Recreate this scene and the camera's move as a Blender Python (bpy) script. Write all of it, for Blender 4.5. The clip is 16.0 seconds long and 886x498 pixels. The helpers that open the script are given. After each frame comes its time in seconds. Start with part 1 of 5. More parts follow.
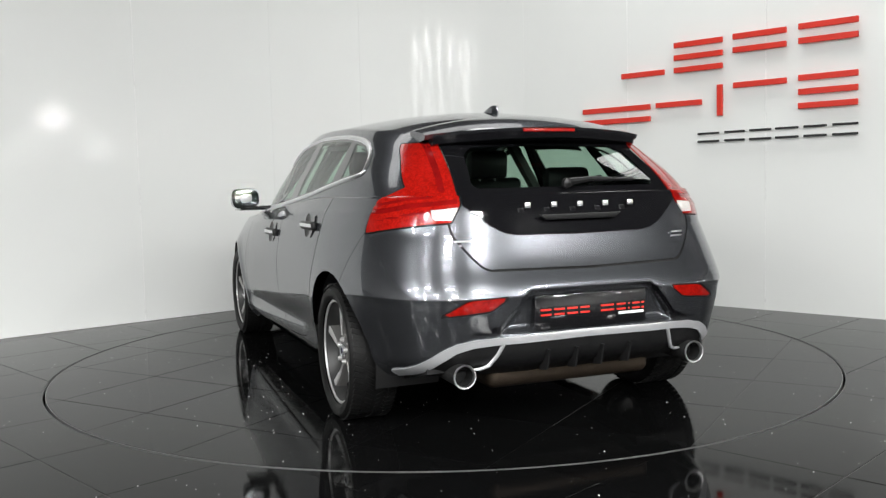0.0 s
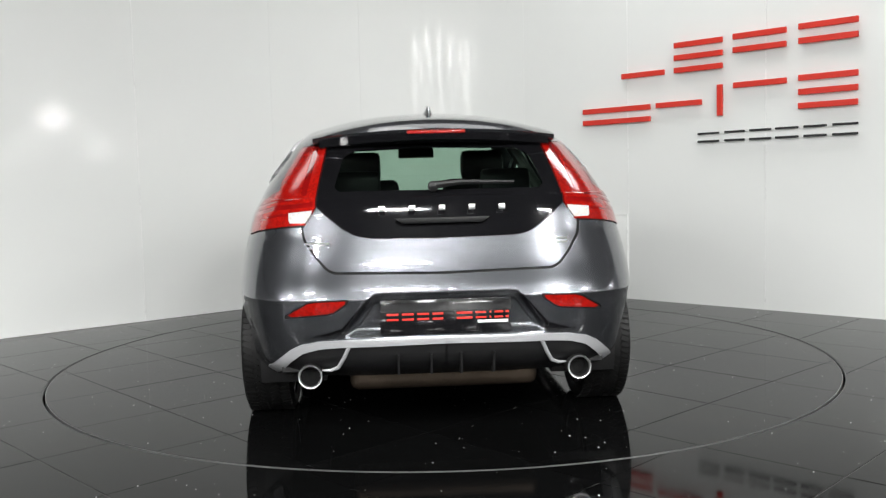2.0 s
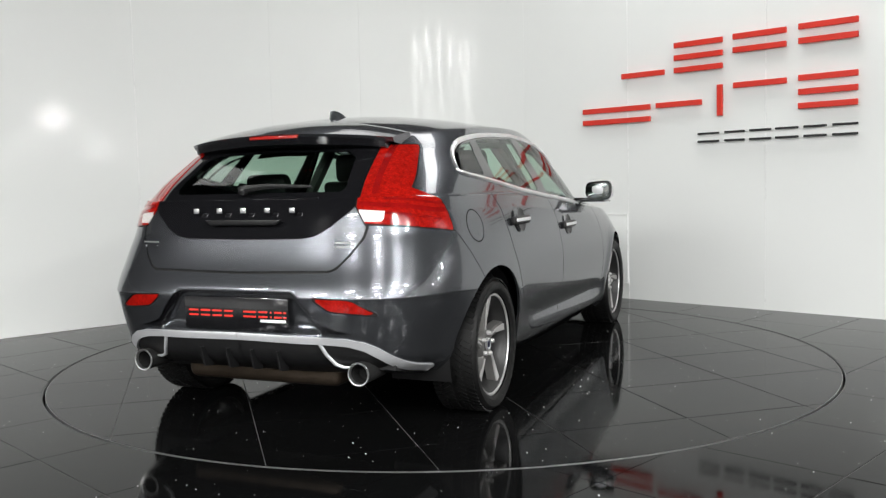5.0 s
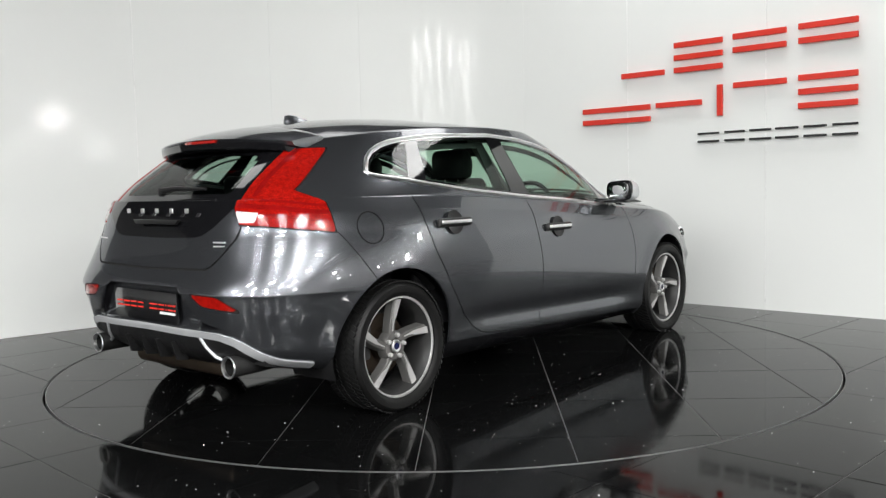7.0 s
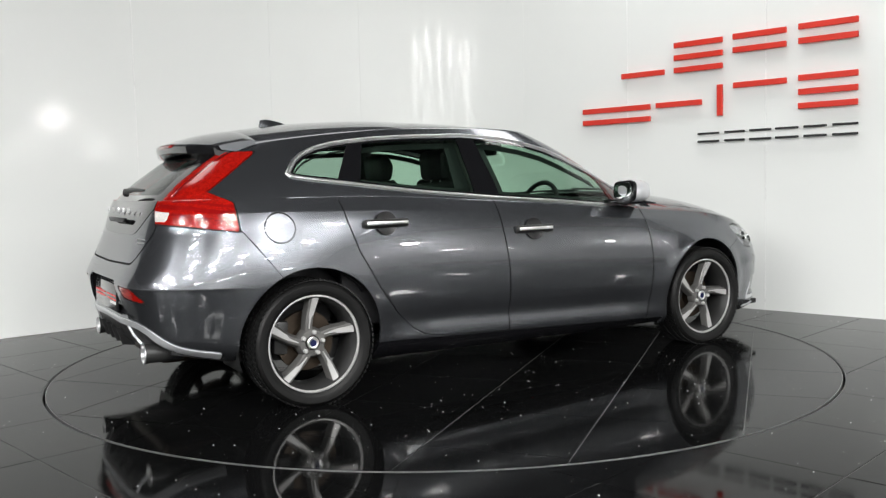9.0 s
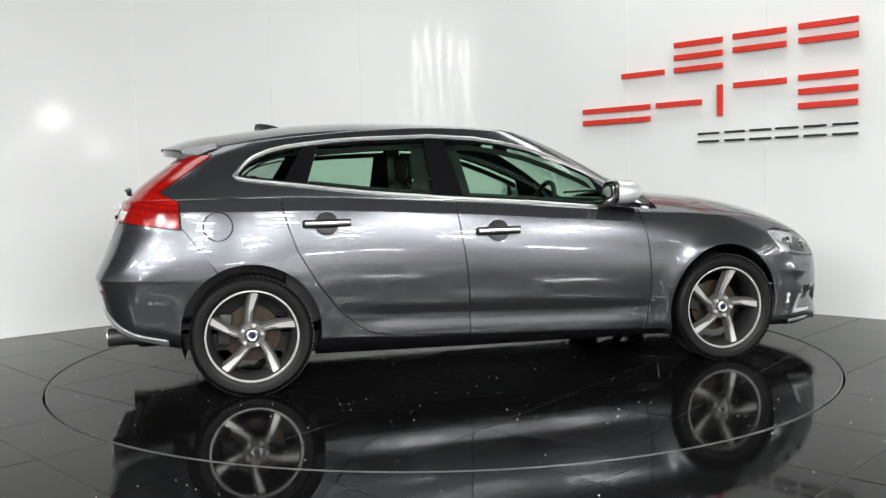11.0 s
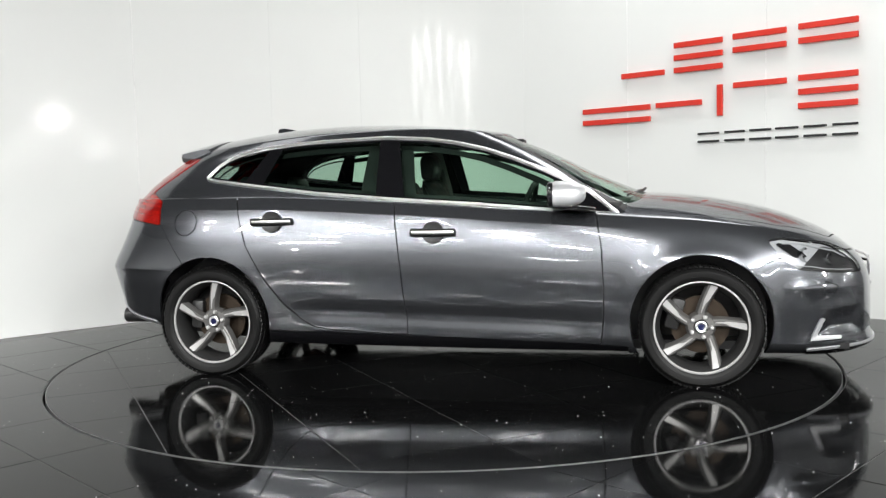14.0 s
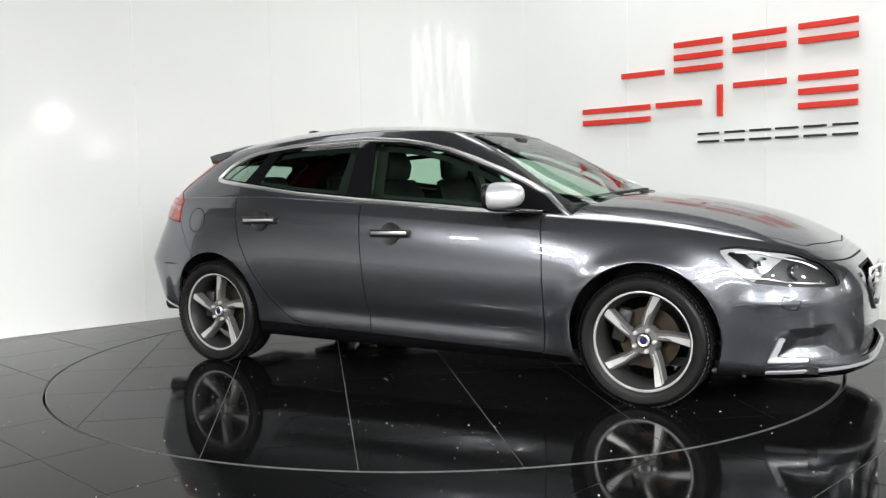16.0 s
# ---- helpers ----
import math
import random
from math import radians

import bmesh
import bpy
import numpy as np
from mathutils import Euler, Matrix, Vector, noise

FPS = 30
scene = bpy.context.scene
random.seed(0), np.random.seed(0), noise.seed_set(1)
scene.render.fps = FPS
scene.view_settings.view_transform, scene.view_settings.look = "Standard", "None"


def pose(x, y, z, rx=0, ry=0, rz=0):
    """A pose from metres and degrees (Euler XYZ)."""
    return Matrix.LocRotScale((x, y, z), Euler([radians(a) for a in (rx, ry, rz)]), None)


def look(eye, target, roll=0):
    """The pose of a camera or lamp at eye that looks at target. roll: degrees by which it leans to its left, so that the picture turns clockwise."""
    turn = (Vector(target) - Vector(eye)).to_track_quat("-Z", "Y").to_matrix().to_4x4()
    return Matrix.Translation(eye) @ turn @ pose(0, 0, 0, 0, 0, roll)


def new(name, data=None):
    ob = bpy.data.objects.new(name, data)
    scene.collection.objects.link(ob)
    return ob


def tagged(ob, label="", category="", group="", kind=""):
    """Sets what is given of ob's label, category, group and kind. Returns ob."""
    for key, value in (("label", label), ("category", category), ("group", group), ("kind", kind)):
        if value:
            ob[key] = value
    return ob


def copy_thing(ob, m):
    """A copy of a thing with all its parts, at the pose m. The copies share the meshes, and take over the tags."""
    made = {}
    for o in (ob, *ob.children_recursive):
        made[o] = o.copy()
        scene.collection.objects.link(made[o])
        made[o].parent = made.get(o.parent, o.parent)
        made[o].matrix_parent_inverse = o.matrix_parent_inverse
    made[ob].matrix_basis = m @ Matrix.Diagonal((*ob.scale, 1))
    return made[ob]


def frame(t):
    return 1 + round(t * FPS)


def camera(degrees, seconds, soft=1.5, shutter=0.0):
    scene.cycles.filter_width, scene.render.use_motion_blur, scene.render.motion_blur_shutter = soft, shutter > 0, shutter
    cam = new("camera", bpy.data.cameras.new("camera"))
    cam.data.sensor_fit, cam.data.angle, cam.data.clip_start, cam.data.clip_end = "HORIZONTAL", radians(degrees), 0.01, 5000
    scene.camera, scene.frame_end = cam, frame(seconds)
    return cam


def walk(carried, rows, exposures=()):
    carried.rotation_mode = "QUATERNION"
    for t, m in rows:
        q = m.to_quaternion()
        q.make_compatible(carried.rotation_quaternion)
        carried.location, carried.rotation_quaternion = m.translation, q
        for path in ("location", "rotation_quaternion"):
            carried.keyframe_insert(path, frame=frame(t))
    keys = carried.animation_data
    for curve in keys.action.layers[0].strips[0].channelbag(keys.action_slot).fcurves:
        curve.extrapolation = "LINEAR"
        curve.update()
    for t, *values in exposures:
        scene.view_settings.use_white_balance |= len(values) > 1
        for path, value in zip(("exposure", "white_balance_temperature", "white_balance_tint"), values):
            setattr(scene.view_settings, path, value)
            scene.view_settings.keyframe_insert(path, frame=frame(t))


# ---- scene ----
cam = camera(53.09, 16.0, soft=1.3)
EYE = Vector((0.0, -5.386, 1.041))


def aim(yaw, pitch, roll):
    """Camera pose at EYE: yaw to the right and pitch up in degrees, roll as look() takes it."""
    a, b = radians(yaw), radians(pitch)
    way = Vector((math.sin(a) * math.cos(b), math.cos(a) * math.cos(b), math.sin(b)))
    return look(EYE, EYE + way, roll)


VIEW = aim(0.124, -4.246, -1.361)
walk(cam, [(0, VIEW), (16, VIEW)],
     exposures=[(0, 0.32), (4, 0.31), (8, 0.40), (11.5, 0.44), (13, 0.52), (16, 0.58)])

# ---- light: ceiling panels and a dim hall ----
world = bpy.data.worlds.new("world")
scene.world = world
world.use_nodes = True
world.node_tree.nodes["Background"].inputs[0].default_value = (0.75, 0.85, 1, 1)
world.node_tree.nodes["Background"].inputs[1].default_value = 0.02


def panel_lamp(x, y, z, sx, sy, watts, rz=45):
    d = bpy.data.lights.new("ceiling_light", "AREA")
    d.shape, d.size, d.size_y, d.energy, d.color = "RECTANGLE", sx, sy, watts, (1.0, 1.0, 0.985)
    ob = new("ceiling_light_lamp", d)
    ob.matrix_basis = pose(x, y, z, 0, 0, rz)
    return ob


# ---- materials ----
def nodes_of(name):
    m = bpy.data.materials.new(name)
    m.use_nodes = True
    return m, m.node_tree.nodes, m.node_tree.links, m.node_tree.nodes["Principled BSDF"]


def mat(name, color, rough=0.5, metal=0.0, coat=0.0, bump=0.0, scale=40.0, vary=0.1, rvary=0.08, emit=None, strength=0.0, spec=0.5, trans=0.0, each=0.0):
    """Principled surface with colour and gloss varied at two scales, fine relief and, for repeats, a shift from piece to piece."""
    m, N, L, b = nodes_of(name)
    b.inputs["Metallic"].default_value = metal
    b.inputs["Coat Weight"].default_value = coat
    b.inputs["Coat Roughness"].default_value = 0.03
    b.inputs["Specular IOR Level"].default_value = spec
    b.inputs["Transmission Weight"].default_value = trans
    co = N.new("ShaderNodeTexCoord")
    n1 = N.new("ShaderNodeTexNoise")
    n1.inputs["Scale"].default_value, n1.inputs["Detail"].default_value = scale, 6
    n2 = N.new("ShaderNodeTexNoise")
    n2.inputs["Scale"].default_value, n2.inputs["Detail"].default_value = scale / 14, 3
    for n in (n1, n2):
        L.new(co.outputs["Object"], n.inputs["Vector"])
    mix = N.new("ShaderNodeMath")
    mix.operation = "ADD"
    L.new(n1.outputs[0], mix.inputs[0])
    L.new(n2.outputs[0], mix.inputs[1])
    src = mix.outputs[0]
    if each:
        info = N.new("ShaderNodeObjectInfo")
        am = N.new("ShaderNodeMath")
        am.operation = "MULTIPLY_ADD"
        am.inputs[1].default_value = each
        L.new(info.outputs["Random"], am.inputs[0])
        L.new(src, am.inputs[2])
        src = am.outputs[0]
    val = N.new("ShaderNodeMapRange")
    val.inputs[1].default_value, val.inputs[2].default_value = 0.6, 1.4 + each
    val.inputs[3].default_value, val.inputs[4].default_value = 1 - vary, 1 + vary
    L.new(src, val.inputs[0])
    hsv = N.new("ShaderNodeHueSaturation")
    hsv.inputs["Color"].default_value = (*color, 1)
    L.new(val.outputs[0], hsv.inputs["Value"])
    L.new(hsv.outputs[0], b.inputs["Base Color"])
    rr = N.new("ShaderNodeMapRange")
    rr.inputs[1].default_value, rr.inputs[2].default_value = 0.6, 1.4
    rr.inputs[3].default_value, rr.inputs[4].default_value = max(rough * (1 - rvary * 4), 0.0), rough * (1 + rvary * 4)
    L.new(mix.outputs[0], rr.inputs[0])
    L.new(rr.outputs[0], b.inputs["Roughness"])
    if bump:
        bp = N.new("ShaderNodeBump")
        bp.inputs["Strength"].default_value, bp.inputs["Distance"].default_value = 0.3, bump
        L.new(n1.outputs[0], bp.inputs["Height"])
        L.new(bp.outputs[0], b.inputs["Normal"])
    if emit:
        b.inputs["Emission Color"].default_value = (*emit, 1)
        b.inputs["Emission Strength"].default_value = strength
    return m


def car_glass(name, tint, gloss=0.045):
    """A pane: tinted see-through with mirror gloss that grows to grazing."""
    m, N, L, b = nodes_of(name)
    N.remove(b)
    tr, gl, mx = (N.new("ShaderNodeBsdfTransparent"), N.new("ShaderNodeBsdfGlossy"), N.new("ShaderNodeMixShader"))
    lw, pw, fr = N.new("ShaderNodeLayerWeight"), N.new("ShaderNodeMath"), N.new("ShaderNodeMath")
    lw.inputs[0].default_value = 0.5
    pw.operation, fr.operation = "POWER", "MULTIPLY_ADD"
    pw.inputs[1].default_value = 5.0
    fr.inputs[1].default_value, fr.inputs[2].default_value = 1 - gloss, gloss
    L.new(lw.outputs["Facing"], pw.inputs[0])
    L.new(pw.outputs[0], fr.inputs[0])
    tr.inputs[0].default_value = (*tint, 1)
    gl.inputs["Roughness"].default_value = 0.01
    L.new(fr.outputs[0], mx.inputs[0])
    L.new(tr.outputs[0], mx.inputs[1])
    L.new(gl.outputs[0], mx.inputs[2])
    L.new(mx.outputs[0], N["Material Output"].inputs[0])
    return m


PAINT = mat("metallic_grey_paint", (0.124, 0.130, 0.142), 0.24, metal=0.85, coat=1.0, scale=40, vary=0.015, rvary=0.004)
# the flakes under the lacquer stay grey at a flat angle
PAINT.node_tree.nodes["Principled BSDF"].inputs["Specular Tint"].default_value = (0.45, 0.45, 0.47, 1)
GLOSS_BLACK = mat("gloss_black", (0.006, 0.006, 0.007), 0.06, coat=0.5, scale=60)
PLASTIC = mat("black_plastic", (0.009, 0.009, 0.0095), 0.42, bump=0.0004, scale=700)
RUBBER = mat("tyre_rubber", (0.006, 0.006, 0.006), 0.5, bump=0.0005, scale=120, vary=0.25, spec=0.25)
CHROME = mat("satin_chrome", (0.9, 0.9, 0.91), 0.32, metal=1.0, scale=260, vary=0.02, rvary=0.02)
MIRROR_CHROME = mat("polished_steel", (0.52, 0.53, 0.53), 0.07, metal=1.0, scale=30, vary=0.04)
SILVER = mat("silver_paint", (0.62, 0.63, 0.65), 0.34, metal=0.5, coat=0.4, scale=40, vary=0.02, rvary=0.01)
ALLOY = mat("machined_alloy", (0.60, 0.595, 0.59), 0.34, metal=0.55, scale=200, vary=0.06)
ALLOY_DARK = mat("painted_alloy_grey", (0.15, 0.147, 0.142), 0.38, metal=0.5, scale=80, vary=0.1)
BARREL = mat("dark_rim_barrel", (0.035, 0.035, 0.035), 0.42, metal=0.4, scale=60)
DISC = mat("brake_steel", (0.06, 0.045, 0.033), 0.45, metal=0.8, scale=90, vary=0.2)
RED_LENS = mat("red_lens", (0.36, 0.007, 0.004), 0.12, coat=0.6, scale=45, vary=0.4)
CLEAR_LENS = mat("pale_lens", (0.72, 0.69, 0.66), 0.15, coat=0.45, scale=160, vary=0.25)


def facet(m, scale, low, high, depth):
    """Moulded prisms behind a smooth clear face: cells that vary in tone and tilt, under an even coat."""
    N, L, b = m.node_tree.nodes, m.node_tree.links, m.node_tree.nodes["Principled BSDF"]
    co, vo, rg, mul = N.new("ShaderNodeTexCoord"), N.new("ShaderNodeTexVoronoi"), N.new("ShaderNodeMapRange"), N.new("ShaderNodeMixRGB")
    vo.inputs["Scale"].default_value = scale
    rg.inputs[1].default_value, rg.inputs[2].default_value = 0.0, 0.8
    rg.inputs[3].default_value, rg.inputs[4].default_value = high, low
    L.new(co.outputs["Object"], vo.inputs["Vector"])
    L.new(vo.outputs["Distance"], rg.inputs[0])
    mul.blend_type = "MULTIPLY"
    mul.inputs[0].default_value = 1.0
    src = b.inputs["Base Color"].links[0].from_socket
    L.new(src, mul.inputs[1])
    L.new(rg.outputs[0], mul.inputs[2])
    L.new(mul.outputs[0], b.inputs["Base Color"])
    bp = N.new("ShaderNodeBump")
    bp.inputs["Strength"].default_value, bp.inputs["Distance"].default_value = 0.4, depth
    L.new(vo.outputs["Distance"], bp.inputs["Height"])
    L.new(bp.outputs[0], b.inputs["Normal"])


facet(RED_LENS, 120.0, 0.7, 1.15, 0.0008)
facet(CLEAR_LENS, 130.0, 0.75, 1.1, 0.0008)
RED_DARK = mat("dark_red_lens", (0.22, 0.004, 0.004), 0.1, coat=1.0, scale=220, vary=0.3)
GLASS = car_glass("window_glass", (0.62, 0.78, 0.68))
GLASS_DARK = car_glass("dark_window_glass", (0.55, 0.66, 0.6))
LAMP_WHITE = mat("lamp_reflector", (0.62, 0.63, 0.64), 0.16, metal=0.4, scale=90, vary=0.1)
LAMP_GLASS = car_glass("lamp_cover", (0.93, 0.94, 0.95))
TRIM_DARK = mat("charcoal_leather", (0.011, 0.011, 0.012), 0.5, bump=0.0006, scale=300)
HEADLINER = mat("grey_headliner", (0.16, 0.155, 0.15), 0.9, bump=0.0005, scale=500)
WHITE_GLOSS = mat("gloss_white_panel", (0.82, 0.835, 0.82), 0.11, scale=1.6, vary=0.012, rvary=0.05, spec=0.24)
SEAM = mat("panel_seam", (0.86, 0.87, 0.86), 0.3, scale=20)
TILE = mat("black_polished_tile", (0.0035, 0.0036, 0.0037), 0.07, bump=0.00004, scale=9, vary=0.25, rvary=0.22, each=0.5, spec=0.09)
GROUT = mat("grey_grout", (0.16, 0.16, 0.16), 0.5, scale=60)
STEEL_EDGE = mat("brushed_edge_strip", (0.4, 0.4, 0.4), 0.35, metal=0.9, scale=90)
GAP = mat("dark_gap", (0.004, 0.004, 0.004), 0.8, scale=50)
SIGN_RED = mat("red_acrylic", (0.66, 0.028, 0.012), 0.4, scale=20, vary=0.03)
SIGN_BLACK = mat("black_acrylic", (0.012, 0.012, 0.013), 0.4, scale=20)
DARK_CEIL = mat("dark_ceiling", (0.10, 0.10, 0.105), 0.8, bump=0.002, scale=20)
HALL = mat("hall_wall", (0.72, 0.72, 0.71), 0.6, scale=3, vary=0.1)
PLATE_BLACK = mat("black_show_plate", (0.008, 0.008, 0.009), 0.12, coat=0.6, scale=60)
PLATE_RED = mat("red_print", (0.75, 0.03, 0.02), 0.3, scale=60)
WHITE_PRINT = mat("white_print", (0.8, 0.8, 0.8), 0.35, scale=60)
SPECK = mat("white_dust", (0.75, 0.75, 0.75), 0.8, scale=60)
LIGHT_FACE = mat("light_diffuser", (0.9, 0.9, 0.9), 0.5, emit=(1, 0.985, 0.95), strength=120.0)
BLUE = mat("blue_enamel", (0.012, 0.015, 0.06), 0.2, scale=60)


# ---- mesh tools ----
def part(name, bm, material, parent=None, label="", kind="", smooth=True):
    """Links a bmesh as one mesh object under its thing."""
    me = bpy.data.meshes.new(name)
    bmesh.ops.recalc_face_normals(bm, faces=bm.faces)
    bm.to_mesh(me)
    bm.free()
    me.materials.append(material)
    if smooth:
        me.polygons.foreach_set("use_smooth", [True] * len(me.polygons))
        me.set_sharp_from_angle(angle=radians(35))
    ob = new(name, me)
    ob.parent = parent
    return tagged(ob, label, kind=kind)


def box(sx, sy, sz, at=(0, 0, 0), bevel=0.0, seg=2, bm=None, m=None):
    bm2 = bmesh.new()
    bmesh.ops.create_cube(bm2, size=1)
    bmesh.ops.scale(bm2, vec=(sx, sy, sz), verts=bm2.verts)
    if bevel:
        bmesh.ops.bevel(bm2, geom=bm2.edges[:], offset=bevel, segments=seg, affect="EDGES", profile=0.5)
    if m is not None:
        bmesh.ops.transform(bm2, matrix=m, verts=bm2.verts)
    bmesh.ops.translate(bm2, vec=at, verts=bm2.verts)
    return merge(bm, bm2)


def merge(bm, bm2):
    if bm is None:
        return bm2
    me = bpy.data.meshes.new("join")
    bm2.to_mesh(me)
    bm2.free()
    bm.from_mesh(me)
    bpy.data.meshes.remove(me)
    return bm


def tube(points, r, n=8, bm=None, closed=False):
    """A round bar along points; r a number or one for each point."""
    bm2 = bmesh.new()
    pts = [Vector(p) for p in points]
    rs = r if isinstance(r, (list, tuple)) else [r] * len(pts)
    rings, up = [], Vector((0, 0, 1))
    for i, p in enumerate(pts):
        a = pts[i - 1] if i else (pts[-1] if closed else p)
        b = pts[i + 1] if i + 1 < len(pts) else (pts[0] if closed else p)
        d = (b - a).normalized()
        s = d.cross(up)
        s = d.cross(Vector((1, 0, 0))) if s.length < 0.2 else s
        s.normalize()
        t = d.cross(s)
        rings.append([bm2.verts.new(p + (s * math.cos(k * 2 * math.pi / n) + t * math.sin(k * 2 * math.pi / n)) * rs[i]) for k in range(n)])
    last = len(rings) if closed else len(rings) - 1
    for i in range(last):
        A, B = rings[i], rings[(i + 1) % len(rings)]
        for k in range(n):
            bm2.faces.new((A[k], A[(k + 1) % n], B[(k + 1) % n], B[k]))
    if not closed:
        bm2.faces.new(rings[0])
        bm2.faces.new(rings[-1])
    return merge(bm, bm2)


def lathe(profile, n=48, axis="y", bm=None, close=False):
    """Turns (along, radius) pairs about an axis."""
    bm2 = bmesh.new()
    rings = []
    for a, r in profile:
        ring = []
        for k in range(n):
            c, s = math.cos(2 * math.pi * k / n), math.sin(2 * math.pi * k / n)
            co = {"y": (r * c, a, r * s), "x": (a, r * c, r * s), "z": (r * c, r * s, a)}[axis]
            ring.append(bm2.verts.new(co))
        rings.append(ring)
    pairs = list(zip(rings, rings[1:])) + ([(rings[-1], rings[0])] if close else [])
    for A, B in pairs:
        for k in range(n):
            bm2.faces.new((A[k], A[(k + 1) % n], B[(k + 1) % n], B[k]))
    return merge(bm, bm2)


def slab(poly, lo, hi, axis="y", bm=None, bevel=0.0):
    """A closed outline in two axes, drawn out along the third from lo to hi."""
    bm2 = bmesh.new()
    put = {"y": lambda a, b, c: (a, c, b), "x": lambda a, b, c: (c, a, b), "z": lambda a, b, c: (a, b, c)}[axis]
    A = [bm2.verts.new(put(a, b, lo)) for a, b in poly]
    B = [bm2.verts.new(put(a, b, hi)) for a, b in poly]
    bm2.faces.new(A)
    bm2.faces.new(B[::-1])
    for i in range(len(poly)):
        j = (i + 1) % len(poly)
        bm2.faces.new((A[i], B[i], B[j], A[j]))
    if bevel:
        bmesh.ops.recalc_face_normals(bm2, faces=bm2.faces)
        es = [e for e in bm2.edges if len(e.link_faces) == 2 and e.calc_face_angle(0) > 0.4]
        bmesh.ops.bevel(bm2, geom=es, offset=bevel, segments=2, affect="EDGES", profile=0.5)
    return merge(bm, bm2)


# surfaces as arrays: vertices, normals, triangles; cut along the zero of a field
def cut(sh, f):
    """Splits a surface where field f changes sign: (f < 0, f >= 0)."""
    V, Nn, T = sh
    if len(T) == 0:
        return sh, sh
    f = np.where(np.abs(f) < 1e-7, 1e-7, f)
    neg = f[T] < 0
    c = neg.sum(1)
    full_in, full_out = T[c == 3], T[c == 0]
    addV, addN, edge, tin, tout = [], [], {}, [], []
    base = len(V)

    def mid(i, j):
        k = (i, j) if i < j else (j, i)
        if k not in edge:
            w = f[k[0]] / (f[k[0]] - f[k[1]])
            edge[k] = base + len(addV)
            addV.append(V[k[0]] * (1 - w) + V[k[1]] * w)
            addN.append(Nn[k[0]] * (1 - w) + Nn[k[1]] * w)
        return edge[k]
    for tri, ng in zip(T[(c == 1) | (c == 2)].tolist(), neg[(c == 1) | (c == 2)].tolist()):
        lone = ng.index(True) if sum(ng) == 1 else ng.index(False)
        a, b, d = tri[lone], tri[(lone + 1) % 3], tri[(lone + 2) % 3]
        p, q = mid(a, b), mid(a, d)
        one, two = (tin, tout) if sum(ng) == 1 else (tout, tin)
        one.append((a, p, q))
        two.extend([(p, b, d), (p, d, q)])
    V2 = np.concatenate([V, np.array(addV).reshape(-1, 3)])
    N2 = np.concatenate([Nn, np.array(addN).reshape(-1, 3)])

    def pack(full, extra):
        t = np.concatenate([full, np.array(extra, dtype=int).reshape(-1, 3)])
        used, inv = np.unique(t, return_inverse=True)
        return V2[used], N2[used], inv.reshape(-1, 3)
    return pack(full_in, tin), pack(full_out, tout)


def islands(sh):
    """The connected pieces of a surface, without crumbs."""
    V, Nn, T = sh
    root = np.arange(len(V))
    while True:
        low = root[T].min(1)
        new_root = root.copy()
        for k in range(3):
            np.minimum.at(new_root, T[:, k], low)
        new_root = new_root[new_root]
        if (new_root == root).all():
            break
        root = new_root
    out = []
    for r in np.unique(root[T[:, 0]]):
        t = T[root[T[:, 0]] == r]
        if len(t) > 6:
            used, inv = np.unique(t, return_inverse=True)
            out.append((V[used], Nn[used], inv.reshape(-1, 3)))
    return out


def flip(sh):
    V, Nn, T = sh
    return V * (1, -1, 1), Nn * (1, -1, 1), T[:, ::-1]


def join(*shs):
    vs, ns, ts, o = [], [], [], 0
    for V, Nn, T in shs:
        vs.append(V), ns.append(Nn), ts.append(T + o)
        o += len(V)
    return np.concatenate(vs), np.concatenate(ns), np.concatenate(ts)


def push(sh, d):
    V, Nn, T = sh
    return V + Nn * d, Nn, T


def skin(name, sh, material, parent, label="", thick=0.0):
    """Links a surface as one mesh with its own smooth normals; thick turns its rim inward to give it depth."""
    V, Nn, T = sh
    if len(T) == 0:
        return None
    Nn = Nn / np.maximum(np.linalg.norm(Nn, axis=1, keepdims=True), 1e-9)
    if thick:
        count = {}
        for a, b, c in T.tolist():
            for e in ((a, b), (b, c), (c, a)):
                k = (min(e), max(e))
                count[k] = None if k in count else e
        rim = [e for e in count.values() if e]
        ids = sorted({i for e in rim for i in e})
        dup = {i: len(V) + n for n, i in enumerate(ids)}
        low = {i: len(V) + len(ids) + n for n, i in enumerate(ids)}
        out = np.zeros((len(ids), 3))
        pos = {i: n for n, i in enumerate(ids)}
        for a, b in rim:
            s = np.cross(V[b] - V[a], Nn[a])
            out[pos[a]] += s
            out[pos[b]] += s
        out /= np.maximum(np.linalg.norm(out, axis=1, keepdims=True), 1e-9)
        V = np.concatenate([V, V[ids], V[ids] - Nn[ids] * thick])
        Nn = np.concatenate([Nn, out, out])
        walls = []
        for a, b in rim:
            walls += [(dup[b], dup[a], low[a]), (dup[b], low[a], low[b])]
        T = np.concatenate([T, np.array(walls)])
    me = bpy.data.meshes.new(name)
    me.from_pydata(V.tolist(), [], T.tolist())
    me.polygons.foreach_set("use_smooth", [True] * len(T))
    me.normals_split_custom_set_from_vertices(Nn.tolist())
    me.materials.append(material)
    ob = new(name, me)
    ob.parent = parent
    return tagged(ob, label)


